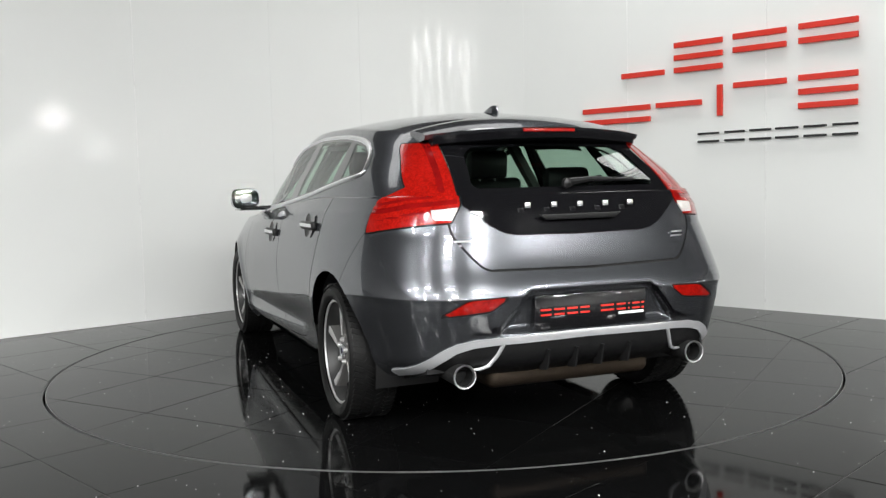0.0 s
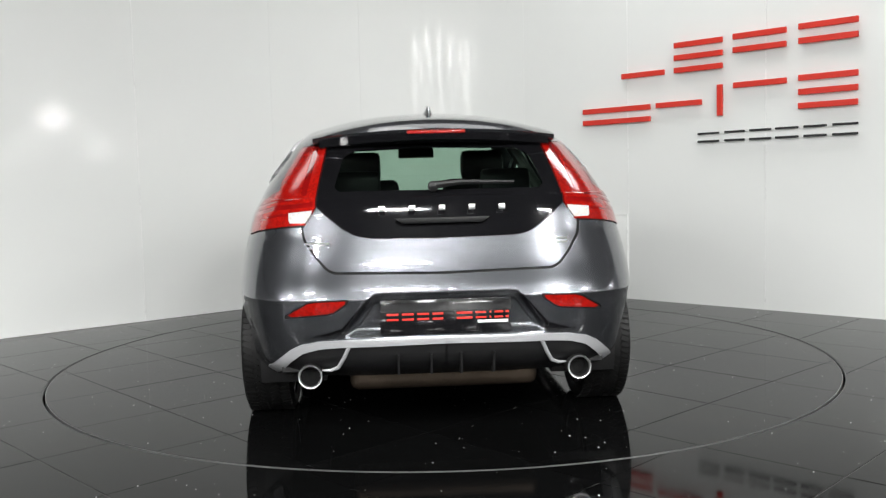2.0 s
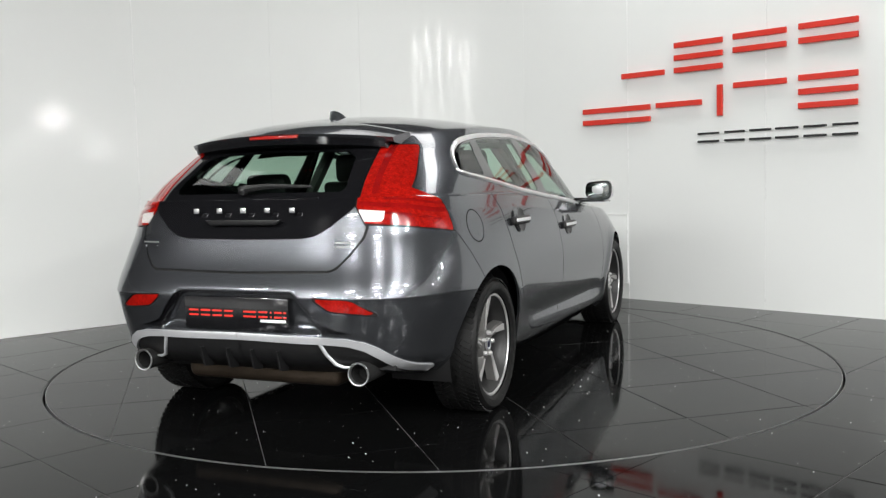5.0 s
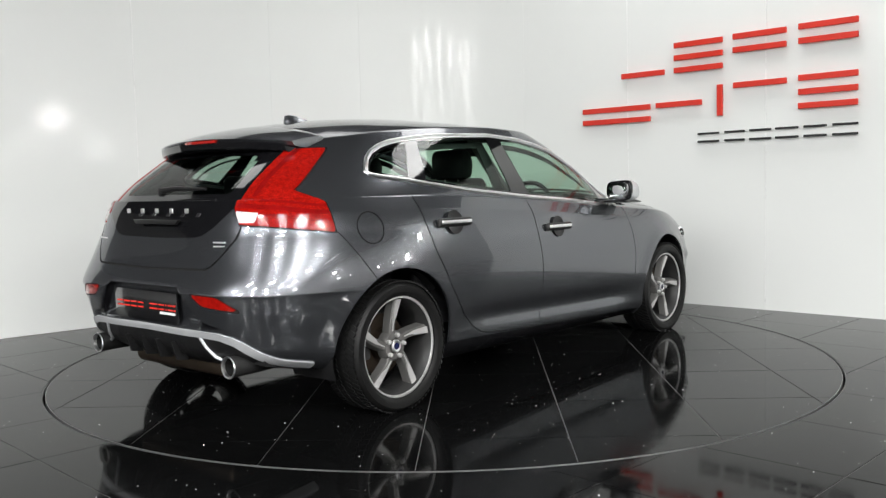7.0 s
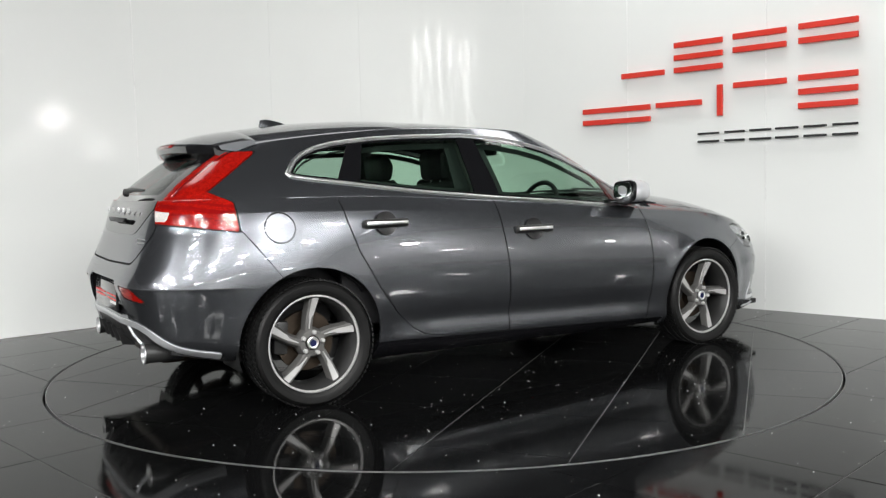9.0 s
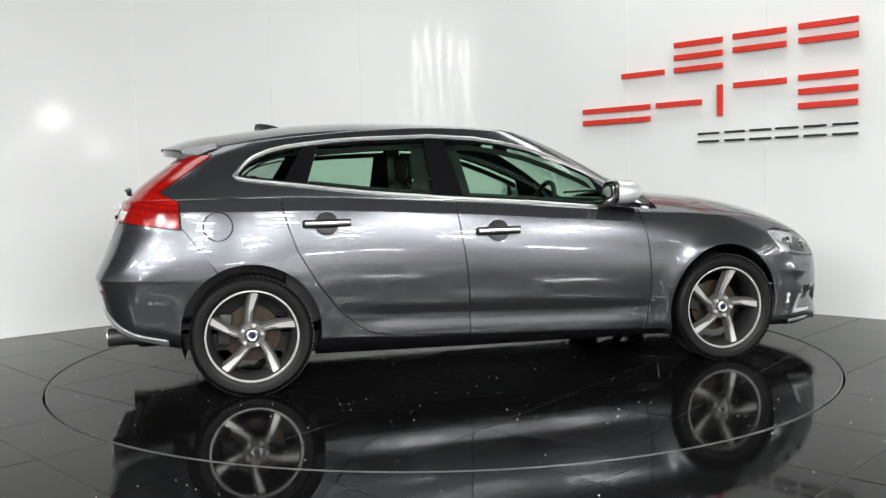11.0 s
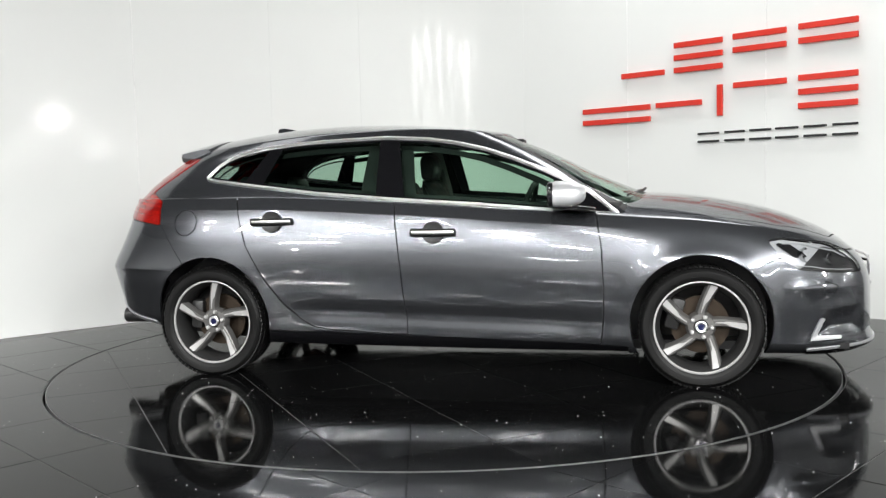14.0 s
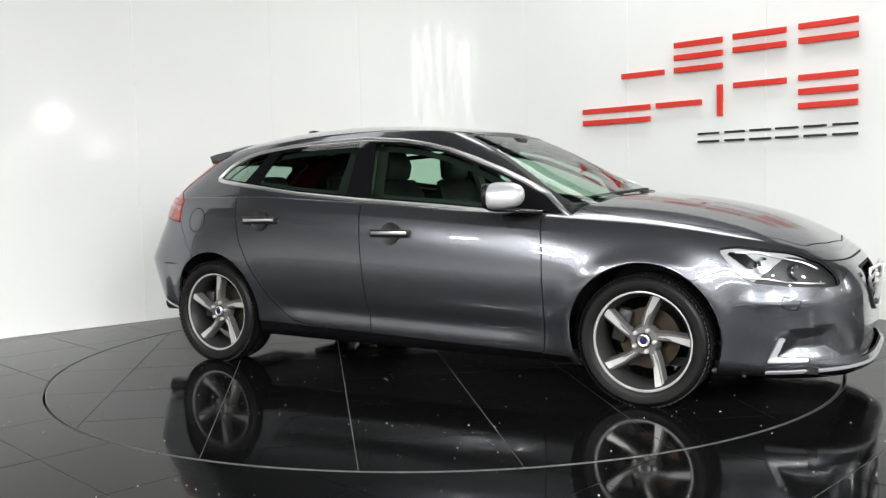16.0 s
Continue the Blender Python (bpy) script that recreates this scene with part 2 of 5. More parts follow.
def poly_sd(a, b, poly):
    """Signed distance in a plane to a closed outline, less than zero inside."""
    P = np.array(poly, float)
    Q = np.roll(P, -1, 0)
    X = np.stack([a, b], 1)[:, None]
    e, w = (Q - P)[None], X - P[None]
    k = np.clip((w * e).sum(2) / np.maximum((e * e).sum(2), 1e-12), 0, 1)
    d = np.sqrt(((w - e * k[..., None]) ** 2).sum(2)).min(1)
    up = (P[None, :, 1] <= X[..., 1]) & (Q[None, :, 1] > X[..., 1])
    dn = (P[None, :, 1] > X[..., 1]) & (Q[None, :, 1] <= X[..., 1])
    cr = e[..., 0] * w[..., 1] - e[..., 1] * w[..., 0]
    wind = (up & (cr > 0)).sum(1) - (dn & (cr < 0)).sum(1)
    return np.where(wind != 0, -d, d)


def line_d(a, b, pts):
    """Distance in a plane to an open line."""
    P = np.array(pts, float)
    X = np.stack([a, b], 1)[:, None]
    e, w = (P[1:] - P[:-1])[None], X - P[None, :-1]
    k = np.clip((w * e).sum(2) / np.maximum((e * e).sum(2), 1e-12), 0, 1)
    return np.sqrt(((w - e * k[..., None]) ** 2).sum(2)).min(1)


def round_poly(poly, r=0.03, n=5):
    """Rounds the corners of an outline."""
    out, P = [], [Vector(p) for p in poly]
    for i, p in enumerate(P):
        a, b = P[i - 1], P[(i + 1) % len(P)]
        ra, rb = min(r, (a - p).length * 0.45), min(r, (b - p).length * 0.45)
        s, e = p + (a - p).normalized() * ra, p + (b - p).normalized() * rb
        for k in range(n + 1):
            t = k / n
            out.append(tuple(s * (1 - t) ** 2 + p * 2 * t * (1 - t) + e * t * t))
    return out


def spline(xs, ys, q):
    """Natural cubic through knots."""
    xs, ys, q = np.array(xs, float), np.array(ys, float), np.asarray(q, float)
    n, h = len(xs), np.diff(xs)
    A, r = np.eye(n), np.zeros(n)
    for i in range(1, n - 1):
        A[i, i - 1:i + 2] = h[i - 1], 2 * (h[i - 1] + h[i]), h[i]
        r[i] = 6 * ((ys[i + 1] - ys[i]) / h[i] - (ys[i] - ys[i - 1]) / h[i - 1])
    M = np.linalg.solve(A, r)
    qq = np.clip(q, xs[0], xs[-1])
    i = np.clip(np.searchsorted(xs, qq) - 1, 0, n - 2)
    a, b, hh = xs[i + 1] - qq, qq - xs[i], h[i]
    return (M[i] * a ** 3 + M[i + 1] * b ** 3) / (6 * hh) + (ys[i] / hh - M[i] * hh / 6) * a + (ys[i + 1] / hh - M[i + 1] * hh / 6) * b


def glide(xs, ys, q):
    """Knots joined by eased steps that never overshoot."""
    xs, ys, q = np.array(xs, float), np.array(ys, float), np.asarray(q, float)
    h, d = np.diff(xs), np.diff(ys) / np.diff(xs)
    m = np.zeros(len(xs))
    m[0], m[-1] = d[0], d[-1]
    for i in range(1, len(xs) - 1):
        m[i] = 0 if d[i - 1] * d[i] <= 0 else 2 * d[i - 1] * d[i] / (d[i - 1] + d[i])
    qq = np.clip(q, xs[0], xs[-1])
    i = np.clip(np.searchsorted(xs, qq) - 1, 0, len(xs) - 2)
    t = (qq - xs[i]) / h[i]
    return (2 * t ** 3 - 3 * t * t + 1) * ys[i] + (t ** 3 - 2 * t * t + t) * h[i] * m[i] + (3 * t * t - 2 * t ** 3) * ys[i + 1] + (t ** 3 - t * t) * h[i] * m[i + 1]
# ---- the room ----
def thing(name, label, category, group="", kind=""):
    e = new(name)
    return tagged(e, label, category, group, kind)


# white glossy walls: two straight runs at a right angle, joined by a rounded corner
CORNER = Vector((0.061, 3.764))
DIR_R = Vector((0.7275, -0.6861))
DIR_L = Vector((-0.7558, -0.6548))
WALL_H = 3.1
BEND = 1.05


def wall_line(s):
    """Plan point and inward normal at s metres along the wall; s = 0 in the corner, right run positive."""
    if abs(s) >= BEND:
        d = DIR_R if s > 0 else DIR_L
        p = CORNER + d * abs(s)
        n = Vector((-d.y, d.x)) if s < 0 else Vector((d.y, -d.x))
        return p, n
    t = (s + BEND) / (2 * BEND)
    a, c = CORNER + DIR_L * BEND, CORNER + DIR_R * BEND
    p = a * (1 - t) ** 2 + CORNER * 2 * t * (1 - t) + c * t * t
    d = ((CORNER - a) * (1 - t) + (c - CORNER) * t).normalized()
    return p, Vector((d.y, -d.x))


def wall_panel(s0, s1, steps):
    """One wall panel, 12 mm thick, with eased long edges."""
    bm = bmesh.new()
    cols = []
    for k in range(steps + 1):
        p, n = wall_line(s0 + (s1 - s0) * k / steps)
        e = 0.0006 if k in (0, steps) else 0.0
        f, b = p + n * (0.012 - e), p
        cols.append([bm.verts.new((f.x, f.y, 0.0)), bm.verts.new((f.x, f.y, WALL_H)), bm.verts.new((b.x, b.y, WALL_H)), bm.verts.new((b.x, b.y, 0.0))])
    for A, B in zip(cols, cols[1:]):
        for i in range(4):
            j = (i + 1) % 4
            bm.faces.new((A[i], A[j], B[j], B[i]))
    bm.faces.new(cols[0])
    bm.faces.new(cols[-1])
    return bm


def build_walls():
    backing = bmesh.new()
    cols = []
    for k in range(121):
        s = -5.6 + 11.2 * k / 120
        p, n = wall_line(s)
        b = p - n * 0.14
        cols.append([backing.verts.new((p.x, p.y, -0.1)), backing.verts.new((p.x, p.y, WALL_H)), backing.verts.new((b.x, b.y, WALL_H)), backing.verts.new((b.x, b.y, -0.1))])
    for A, B in zip(cols, cols[1:]):
        for i in range(4):
            j = (i + 1) % 4
            backing.faces.new((A[i], A[j], B[j], B[i]))
    w = part("wall_north", backing, SEAM, kind="structure", label="white curved showroom wall behind the turntable", smooth=False)
    seams = [-5.6, -4.44, -3.227, -2.01, -1.05, 1.05, 2.164, 3.372, 4.59, 5.6]
    for a, b in zip(seams, seams[1:]):
        curved = abs(a) <= BEND and abs(b) <= BEND
        part("panel", wall_panel(a + 0.0006, b - 0.0006, 40 if curved else 2), WHITE_GLOSS, w)
        if abs(a) > 2.1:
            part("joint_strip", box(0.009, 0.003, WALL_H, (0, -0.0016, WALL_H / 2), 0.0008, 1), SEAM, w).matrix_basis = on_wall(a, 0.0)


def on_wall(s, z, off=0.0):
    p, n = wall_line(s)
    q = p + n * (0.012 + off)
    ang = math.atan2(n.y, n.x) + math.pi / 2
    return Matrix.Translation((q.x, q.y, z)) @ Matrix.Rotation(ang, 4, "Z")


build_walls()


def build_hatch():
    """Access panel low on the wall, a thin frame round a flat door."""
    h = thing("access_panel", "flat white access panel set low in the wall", "panel")
    h.matrix_basis = on_wall(1.935, 0.436)
    part("door_leaf", box(0.436, 0.012, 0.586, (0, -0.006, 0), 0.003), WHITE_GLOSS, h)
    fr = bmesh.new()
    for sx, sz, x, z in ((0.45, 0.008, 0, 0.298), (0.45, 0.008, 0, -0.298), (0.008, 0.588, -0.221, 0), (0.008, 0.588, 0.221, 0)):
        box(sx, 0.016, sz, (x, -0.008, z), 0.002, 1, bm=fr)
    part("frame", fr, SEAM, h)


build_hatch()


def bars_sign(name, label, material, cells, depth, thick):
    """Raised wall sign: each character of the real one stands as plain stacked bars in its own cell."""
    sg = thing(name, label, "sign")
    x0 = (cells[0][0] + cells[-1][1]) / 2
    m = on_wall(x0, 0.0)
    sg.matrix_basis = m
    for a, b, z0, z1, rows in cells:
        bm = bmesh.new()
        if not rows:
            box(b - a, depth, z1 - z0, ((a + b) / 2 - x0, -0.03, (z0 + z1) / 2), 0.003, 1, bm=bm)
        else:
            for k in rows:
                z = z0 + thick / 2 + (z1 - z0 - thick) * k
                box(b - a, depth, thick, ((a + b) / 2 - x0, -0.03, z), 0.003, 1, bm=bm)
        part("bar", bm, material, sg, smooth=False)
        for sx in (a + 0.02, b - 0.02):
            pin = bmesh.new()
            box(0.008, 0.03, 0.008, (sx - x0, -0.012, z0 + thick / 2 + (z1 - z0 - thick) * (rows[0] if rows else 0)), bm=pin)
            part("standoff", pin, STEEL_EDGE, sg)


FULL, UPPER = (0, 0.5, 1), (0.5, 1)
SIGN_TOP = [(2.124, 2.532, 1.888, 2.132, (0,)), (2.618, 3.038, 1.889, 2.134, FULL), (3.122, 3.541, 1.892, 2.142, UPPER), (3.630, 4.053, 1.897, 2.15, UPPER)]
SIGN_MID = [(1.728, 2.398, 1.516, 1.758, (0, 0.5)), (2.451, 2.861, 1.518, 1.762, (0.5,)), (2.991, 3.038, 1.52, 1.764, ()), (3.126, 3.543, 1.523, 1.768, (1,)), (3.631, 4.054, 1.527, 1.776, FULL)]
SIGN_LOW = [(2.826, 3.009, 1.316, 1.395, (0, 1)), (3.052, 3.219, 1.316, 1.398, (0, 1)), (3.255, 3.428, 1.316, 1.40, (0, 1)), (3.458, 3.634, 1.317, 1.402, (0, 1)), (3.671, 3.839, 1.318, 1.404, (0, 1)), (3.878, 4.058, 1.318, 1.406, (0, 1))]
bars_sign("wall_sign", "red raised sign of plain bars, upper line", SIGN_RED, SIGN_TOP, 0.02, 0.044)
bars_sign("wall_sign", "red raised sign of plain bars, middle line", SIGN_RED, SIGN_MID, 0.02, 0.044)
bars_sign("wall_sign", "small black raised sign of plain bars", SIGN_BLACK, SIGN_LOW, 0.014, 0.017)

# ---- hall round the bay, its ceiling and lights ----
def build_hall():
    for name, sx, sy, x, y in (("wall_south", 30, 0.2, 0, -27), ("wall_west", 0.2, 37, -15, -8.6), ("wall_east", 0.2, 37, 15, -8.6), ("wall_back", 30, 0.2, 0, 9.8)):
        part(name, box(sx, sy, 5.4, (x, y, 2.6)), HALL, kind="structure", label="plain grey hall wall", smooth=False)
    part("ceiling", box(30.2, 37.2, 0.2, (0, -8.6, 5.3)), DARK_CEIL, kind="structure", label="dark hall ceiling", smooth=False)


build_hall()
HANG = 4.0


def ceiling_light(x, y, rz, sx, sy, watts):
    c = thing("ceiling_light", "white ceiling light panel hung out of view", "ceiling light", "ceiling lights")
    c.matrix_basis = pose(x, y, HANG, 0, 0, rz)
    part("housing", box(sx + 0.05, sy + 0.05, 0.06, (0, 0, 0.045), 0.008), PLASTIC, c)
    for k in (-0.4, 0.4):
        part("suspension_wire", tube([(0, sy * k, 0.07), (0, sy * k, 5.22 - HANG)], 0.003, 5), STEEL_EDGE, c)
    panel_lamp(x, y, HANG, sx, sy, watts, rz)


for y in (-5.7, -7.3, -9.0, -10.8):
    for x in (-7.8, -5.2, -2.6, 0.1, 2.7, 5.3):
        ceiling_light(x + (0.5 if y in (-7.3, -10.8) else 0.0), y, 90, 0.14, 0.75, (112 if y < -6 else 105) if not -3 < x < 1 else (50 if y > -6 else 64 if y > -8 else 112))
# unseen lamps added along the wall's top to wash it with light
for s in (-3.9, -2.2, 0.0, 2.2, 3.9):
    p_, n_ = wall_line(s)
    ceiling_light(p_.x + n_.x * 0.75, p_.y + n_.y * 0.75, math.degrees(math.atan2(n_.y, n_.x)), 0.9, 2.0, {-3.9: 10, -2.2: 9, 0.0: 5, 2.2: 21, 3.9: 32}[s])
for x, y, rz in ((4.9, -24.0, 90), (7.0, -23.0, 90), (9.0, -22.0, 90), (-6.0, -22.0, 90), (0.0, -18.0, 90), (-10.0, -14.0, 90), (11.0, -15.0, 90)):
    ceiling_light(x, y, rz, 0.3, 1.8, 420)


ceiling_light(7.9, -5.9, 0, 0.2, 1.5, 14)


def build_flood():
    """A round flood lamp hung low across the hall; it shows in the gloss of the wall."""
    c = thing("flood_lamp", "round white flood lamp hung in the hall", "lamp")
    c.matrix_basis = Matrix.Translation((9.05, -6.05, 2.73))
    part("housing", lathe([(0.0, 0.20), (0.10, 0.18), (0.2, 0.1), (0.22, 0.0004)], 32, "z"), PLASTIC, c)
    part("lens", lathe([(0.0, 0.195), (-0.08, 0.18), (-0.16, 0.11), (-0.19, 0.0004)], 32, "z"), LIGHT_FACE, c, "glowing white lens")
    part("stem", tube([(0, 0, 0.2), (0, 0, 2.48)], 0.015, 6), STEEL_EDGE, c)


build_flood()


def wall_light(x, y, z, w, h, turn):
    """A short batten lamp on the hall's wall."""
    c = thing("wall_light", "short white batten lamp on the hall wall", "wall light", "lights on the hall wall")
    c.matrix_basis = pose(x, y, z, 0, 0, turn)
    part("housing", box(0.06, w + 0.05, h + 0.05, (0, 0, 0), 0.01), PLASTIC, c)
    part("diffuser", box(0.03, w, h, (-0.035, 0, 0), 0.008), LIGHT_FACE, c, "glowing white diffuser")


for y, z, w, h in ((-3.9, 3.12, 0.24, 0.16), (-2.4, 3.12, 0.14, 0.26), (-1.05, 3.15, 0.2, 0.42), (-0.2, 4.3, 0.18, 0.6), (-8.1, 2.36, 0.55, 0.07), (-6.6, 2.38, 0.14, 0.07), (-10.6, 2.3, 0.3, 0.06)):
    wall_light(14.87, y, z, w, h, 0)
wall_light(-14.87, -20.5, 3.6, 0.3, 0.5, 180)

# ---- floor: square tiles at 45 degrees outside the turntable ----
R_DISC = 2.246
TILE_W = 0.6


def tile_patch(cx, cy, ang, w, inside):
    """One tile with an eased rim, trimmed by the turntable's circle; None where nothing is left."""
    n = 14
    g = np.linspace(-w / 2, w / 2, n + 1)
    X, Y = np.meshgrid(g, g, indexing="ij")
    c, s = math.cos(ang), math.sin(ang)
    V = np.stack([(X * c - Y * s + cx).ravel(), (X * s + Y * c + cy).ravel(), np.zeros((n + 1) ** 2)], 1)
    idx = np.arange((n + 1) ** 2).reshape(n + 1, n + 1)
    a, b, d, e = idx[:-1, :-1].ravel(), idx[1:, :-1].ravel(), idx[1:, 1:].ravel(), idx[:-1, 1:].ravel()
    T = np.concatenate([np.stack([a, b, d], 1), np.stack([a, d, e], 1)])
    r = np.hypot(V[:, 0], V[:, 1])
    if inside:
        f = r - (R_DISC - 0.012)
    else:
        f = (R_DISC + 0.008) - r
    return cut((V, np.tile((0.0, 0.0, 1.0), (len(V), 1)), T), f)[0]


def tile_mesh(w):
    return box(w, w, 0.012, (0, 0, -0.006), 0.0012, 1)


def lay_tiles(parent, ang, off_p, off_q, reach, inside, keep):
    """Whole tiles share one mesh; those at the circle are trimmed."""
    w = TILE_W - 0.0036
    me = None
    c, s = math.cos(ang), math.sin(ang)
    n = int(reach / TILE_W) + 2
    for i in range(-n, n + 1):
        for j in range(-n, n + 1):
            p, q = off_p + TILE_W * (i + 0.5), off_q + TILE_W * (j + 0.5)
            cx, cy = p * c - q * s, p * s + q * c
            if not keep(cx, cy):
                continue
            corners = [math.hypot(cx + (u * c - v * s) * w / 2, cy + (u * s + v * c) * w / 2) for u in (-1, 1) for v in (-1, 1)]
            near = min(corners + [math.hypot(cx, cy)])
            whole = max(corners) < R_DISC - 0.02 if inside else min(corners) > R_DISC + 0.2
            if whole:
                if me is None:
                    ob = part("tile", tile_mesh(w), TILE, parent, smooth=False)
                    me = ob.data
                else:
                    ob = new("tile", me)
                    ob.parent = parent
                ob.matrix_basis = Matrix.Translation((cx, cy, 0)) @ Matrix.Rotation(ang, 4, "Z")
            else:
                if inside and near > R_DISC:
                    continue
                sh = tile_patch(cx, cy, ang, w, inside)
                if len(sh[2]):
                    skin("tile", sh, TILE, parent, thick=0.012)


def build_floor():
    bm = bmesh.new()
    ring = [(R_DISC + 0.004, -0.02), (R_DISC + 0.004, -0.0025), (40.0, -0.0025)]
    lathe([(z, r) for r, z in ring], 128, "z", bm=bm)
    fl = part("floor", bm, GROUT, kind="structure", label="black polished tile floor with grey joints", smooth=False)
    lay_tiles(fl, radians(45), -0.13, -0.27, 6.4, False,
              lambda x, y: math.hypot(x, y) < 5.8 and y < 3.9 - abs(x) * 0.9)
    far = bmesh.new()
    for i in range(-24, 25):
        for j in range(-24, 25):
            p, q = -0.13 + TILE_W * (i + 0.5), -0.27 + TILE_W * (j + 0.5)
            x, y = (p - q) * 0.70711, (p + q) * 0.70711
            if math.hypot(x, y) >= 5.8 and abs(x) < 10 and -14 < y < 4:
                box(TILE_W - 0.0036, TILE_W - 0.0036, 0.012, (x, y, -0.006), m=Matrix.Rotation(radians(45), 4, "Z"), bm=far)
    part("far_tiles", far, TILE, fl, kind="stuff", smooth=False)
    part("pit", box(2 * R_DISC + 0.4, 2 * R_DISC + 0.4, 0.02, (0, 0, -0.16)), GAP, kind="structure", smooth=False, label="dark turntable pit under the floor")


def build_turntable():
    tt = thing("turntable", "round turning floor disc of black polished tiles", "turntable")
    bm = lathe([(-0.1, 0.0001), (-0.1, R_DISC - 0.01), (-0.0025, R_DISC - 0.01), (-0.0025, 0.0001)], 128, "z")
    part("deck", bm, GROUT, tt, smooth=False)
    part("edge_strip", lathe([(-0.06, R_DISC - 0.0115), (-0.001, R_DISC - 0.0115), (-0.0008, R_DISC - 0.010), (-0.0012, R_DISC - 0.009), (-0.06, R_DISC - 0.009)], 160, "z", close=True), STEEL_EDGE, tt)
    lay_tiles(tt, radians(38), -0.03, 0.02, 2.4, True, lambda x, y: math.hypot(x, y) < 2.7)
    return tt


def build_specks(parent, n, lo, hi, seed):
    """Dust and grit lying on the tiles."""
    rnd = random.Random(seed)
    bm = bmesh.new()
    for _ in range(n):
        r, a = math.sqrt(rnd.uniform(lo * lo, hi * hi)), rnd.uniform(0, 2 * math.pi)
        s = rnd.choice((0.0011, 0.0013, 0.0015, 0.0018, 0.0022, 0.0027, 0.0034))
        vs = [bm.verts.new((r * math.cos(a) + s * rnd.uniform(0.6, 1.2) * math.cos(k * 1.2566), r * math.sin(a) + s * rnd.uniform(0.6, 1.2) * math.sin(k * 1.2566), 0.0005)) for k in range(5)]
        top = bm.verts.new((r * math.cos(a), r * math.sin(a), 0.0005 + s))
        for k in range(5):
            bm.faces.new((vs[k], vs[(k + 1) % 5], top))
    return part("dust", bm, SPECK, parent, kind="stuff", label="white specks of dust on the tiles")


build_floor()
TURN = build_turntable()
build_specks(TURN, 620, 0.2, 2.2, 3)
tagged(build_specks(None, 900, 2.27, 4.0, 4), category="dust")
# ---- the car: nose along +x, its axis on y = 0, wheels on z = 0 ----
AXLE_R, AXLE_F, WHEEL_Z = -1.160, 1.478, 0.303
MID_X = 0.25


def ring(xr, xf, w, nr, nf, mid, count):
    """Plan outline of half the body, from the rear centre round the side to the front centre, in even steps."""
    out = []
    for L, n, sgn, k in ((mid - xr, nr, -1, count[0]), (xf - mid, nf, 1, count[1])):
        t = np.linspace(0, math.pi / 2, 900)
        x = mid + sgn * L * np.cos(t) ** (2 / n)
        y = w * np.sin(t) ** (2 / n)
        s = np.concatenate([[0], np.cumsum(np.hypot(np.diff(x), np.diff(y)))])
        q = np.linspace(0, s[-1], k + 1)
        xy = np.stack([np.interp(q, s, x), np.interp(q, s, y)], 1)
        out.append(xy if sgn < 0 else xy[::-1][1:])
    return np.concatenate(out)


def top_line(x):
    """Height of the shoulder: tail, waist, bonnet edge and nose."""
    return glide([-2.0, -1.5, -1.0, -0.1, 0.6, 1.07, 1.5, 1.9, 2.15, 2.4], [0.985, 0.99, 0.99, 0.948, 0.893, 0.856, 0.825, 0.765, 0.705, 0.645], x)


def low_line(x):
    """Height of the lower edge."""
    return glide([-2.0, -1.7, -1.45, -0.8, 0.9, 1.75, 2.1, 2.4], [0.27, 0.26, 0.235, 0.17, 0.155, 0.155, 0.14, 0.14], x)


F_KNOT = [0.0, 0.05, 0.16, 0.34, 0.46, 0.6, 0.78, 0.87, 0.95, 1.0]
# half width up to the shoulder crease; above it the side leans in flat
W_KNOT = [0.0, 0.05, 0.16, 0.34, 0.46, 0.6, 0.78, 0.87, 0.915]
HALF_W = [0.795, 0.832, 0.858, 0.882, 0.893, 0.896, 0.879, 0.863, 0.852]
CREASE, TOP_W = 0.915, 0.815
# the tail leans forward above this share of the height
TAIL_F = 0.46
REAR_X = [-1.80, -1.86, -1.912, -1.938, -1.948, -1.902, -1.852, -1.83, -1.81, -1.795]
FRONT_X = [2.34, 2.385, 2.388, 2.38, 2.378, 2.375, 2.36, 2.335, 2.295, 2.25]


def bonnet_rise(x):
    return glide([0.5, 0.95, 1.3, 1.62, 1.84, 2.1, 2.25], [0.0, 0.112, 0.117, 0.110, 0.098, 0.062, 0.014], x)


def normals(P):
    """Normals of a grid surface."""
    du = np.gradient(P, axis=0)
    dv = np.gradient(P, axis=1)
    n = np.cross(du, dv)
    l = np.linalg.norm(n, axis=2, keepdims=True)
    return n / np.maximum(l, 1e-12)


def surface(P, out_hint):
    n = normals(P)
    if (n * out_hint).sum() < 0:
        n = -n
        turned = True
    else:
        turned = False
    a, b = P.shape[:2]
    idx = np.arange(a * b).reshape(a, b)
    p, q, r, s = idx[:-1, :-1].ravel(), idx[1:, :-1].ravel(), idx[1:, 1:].ravel(), idx[:-1, 1:].ravel()
    T = np.concatenate([np.stack([p, q, r], 1), np.stack([p, r, s], 1)])
    if turned:
        T = T[:, ::-1]
    V = P.reshape(-1, 3)
    Nn = n.reshape(-1, 3).copy()
    c = np.abs(V[:, 1]) < 1e-6
    Nn[c, 1] = 0
    tri = V[T]
    area = np.linalg.norm(np.cross(tri[:, 1] - tri[:, 0], tri[:, 2] - tri[:, 0]), axis=1)
    return V, Nn, T[area > 1e-10]


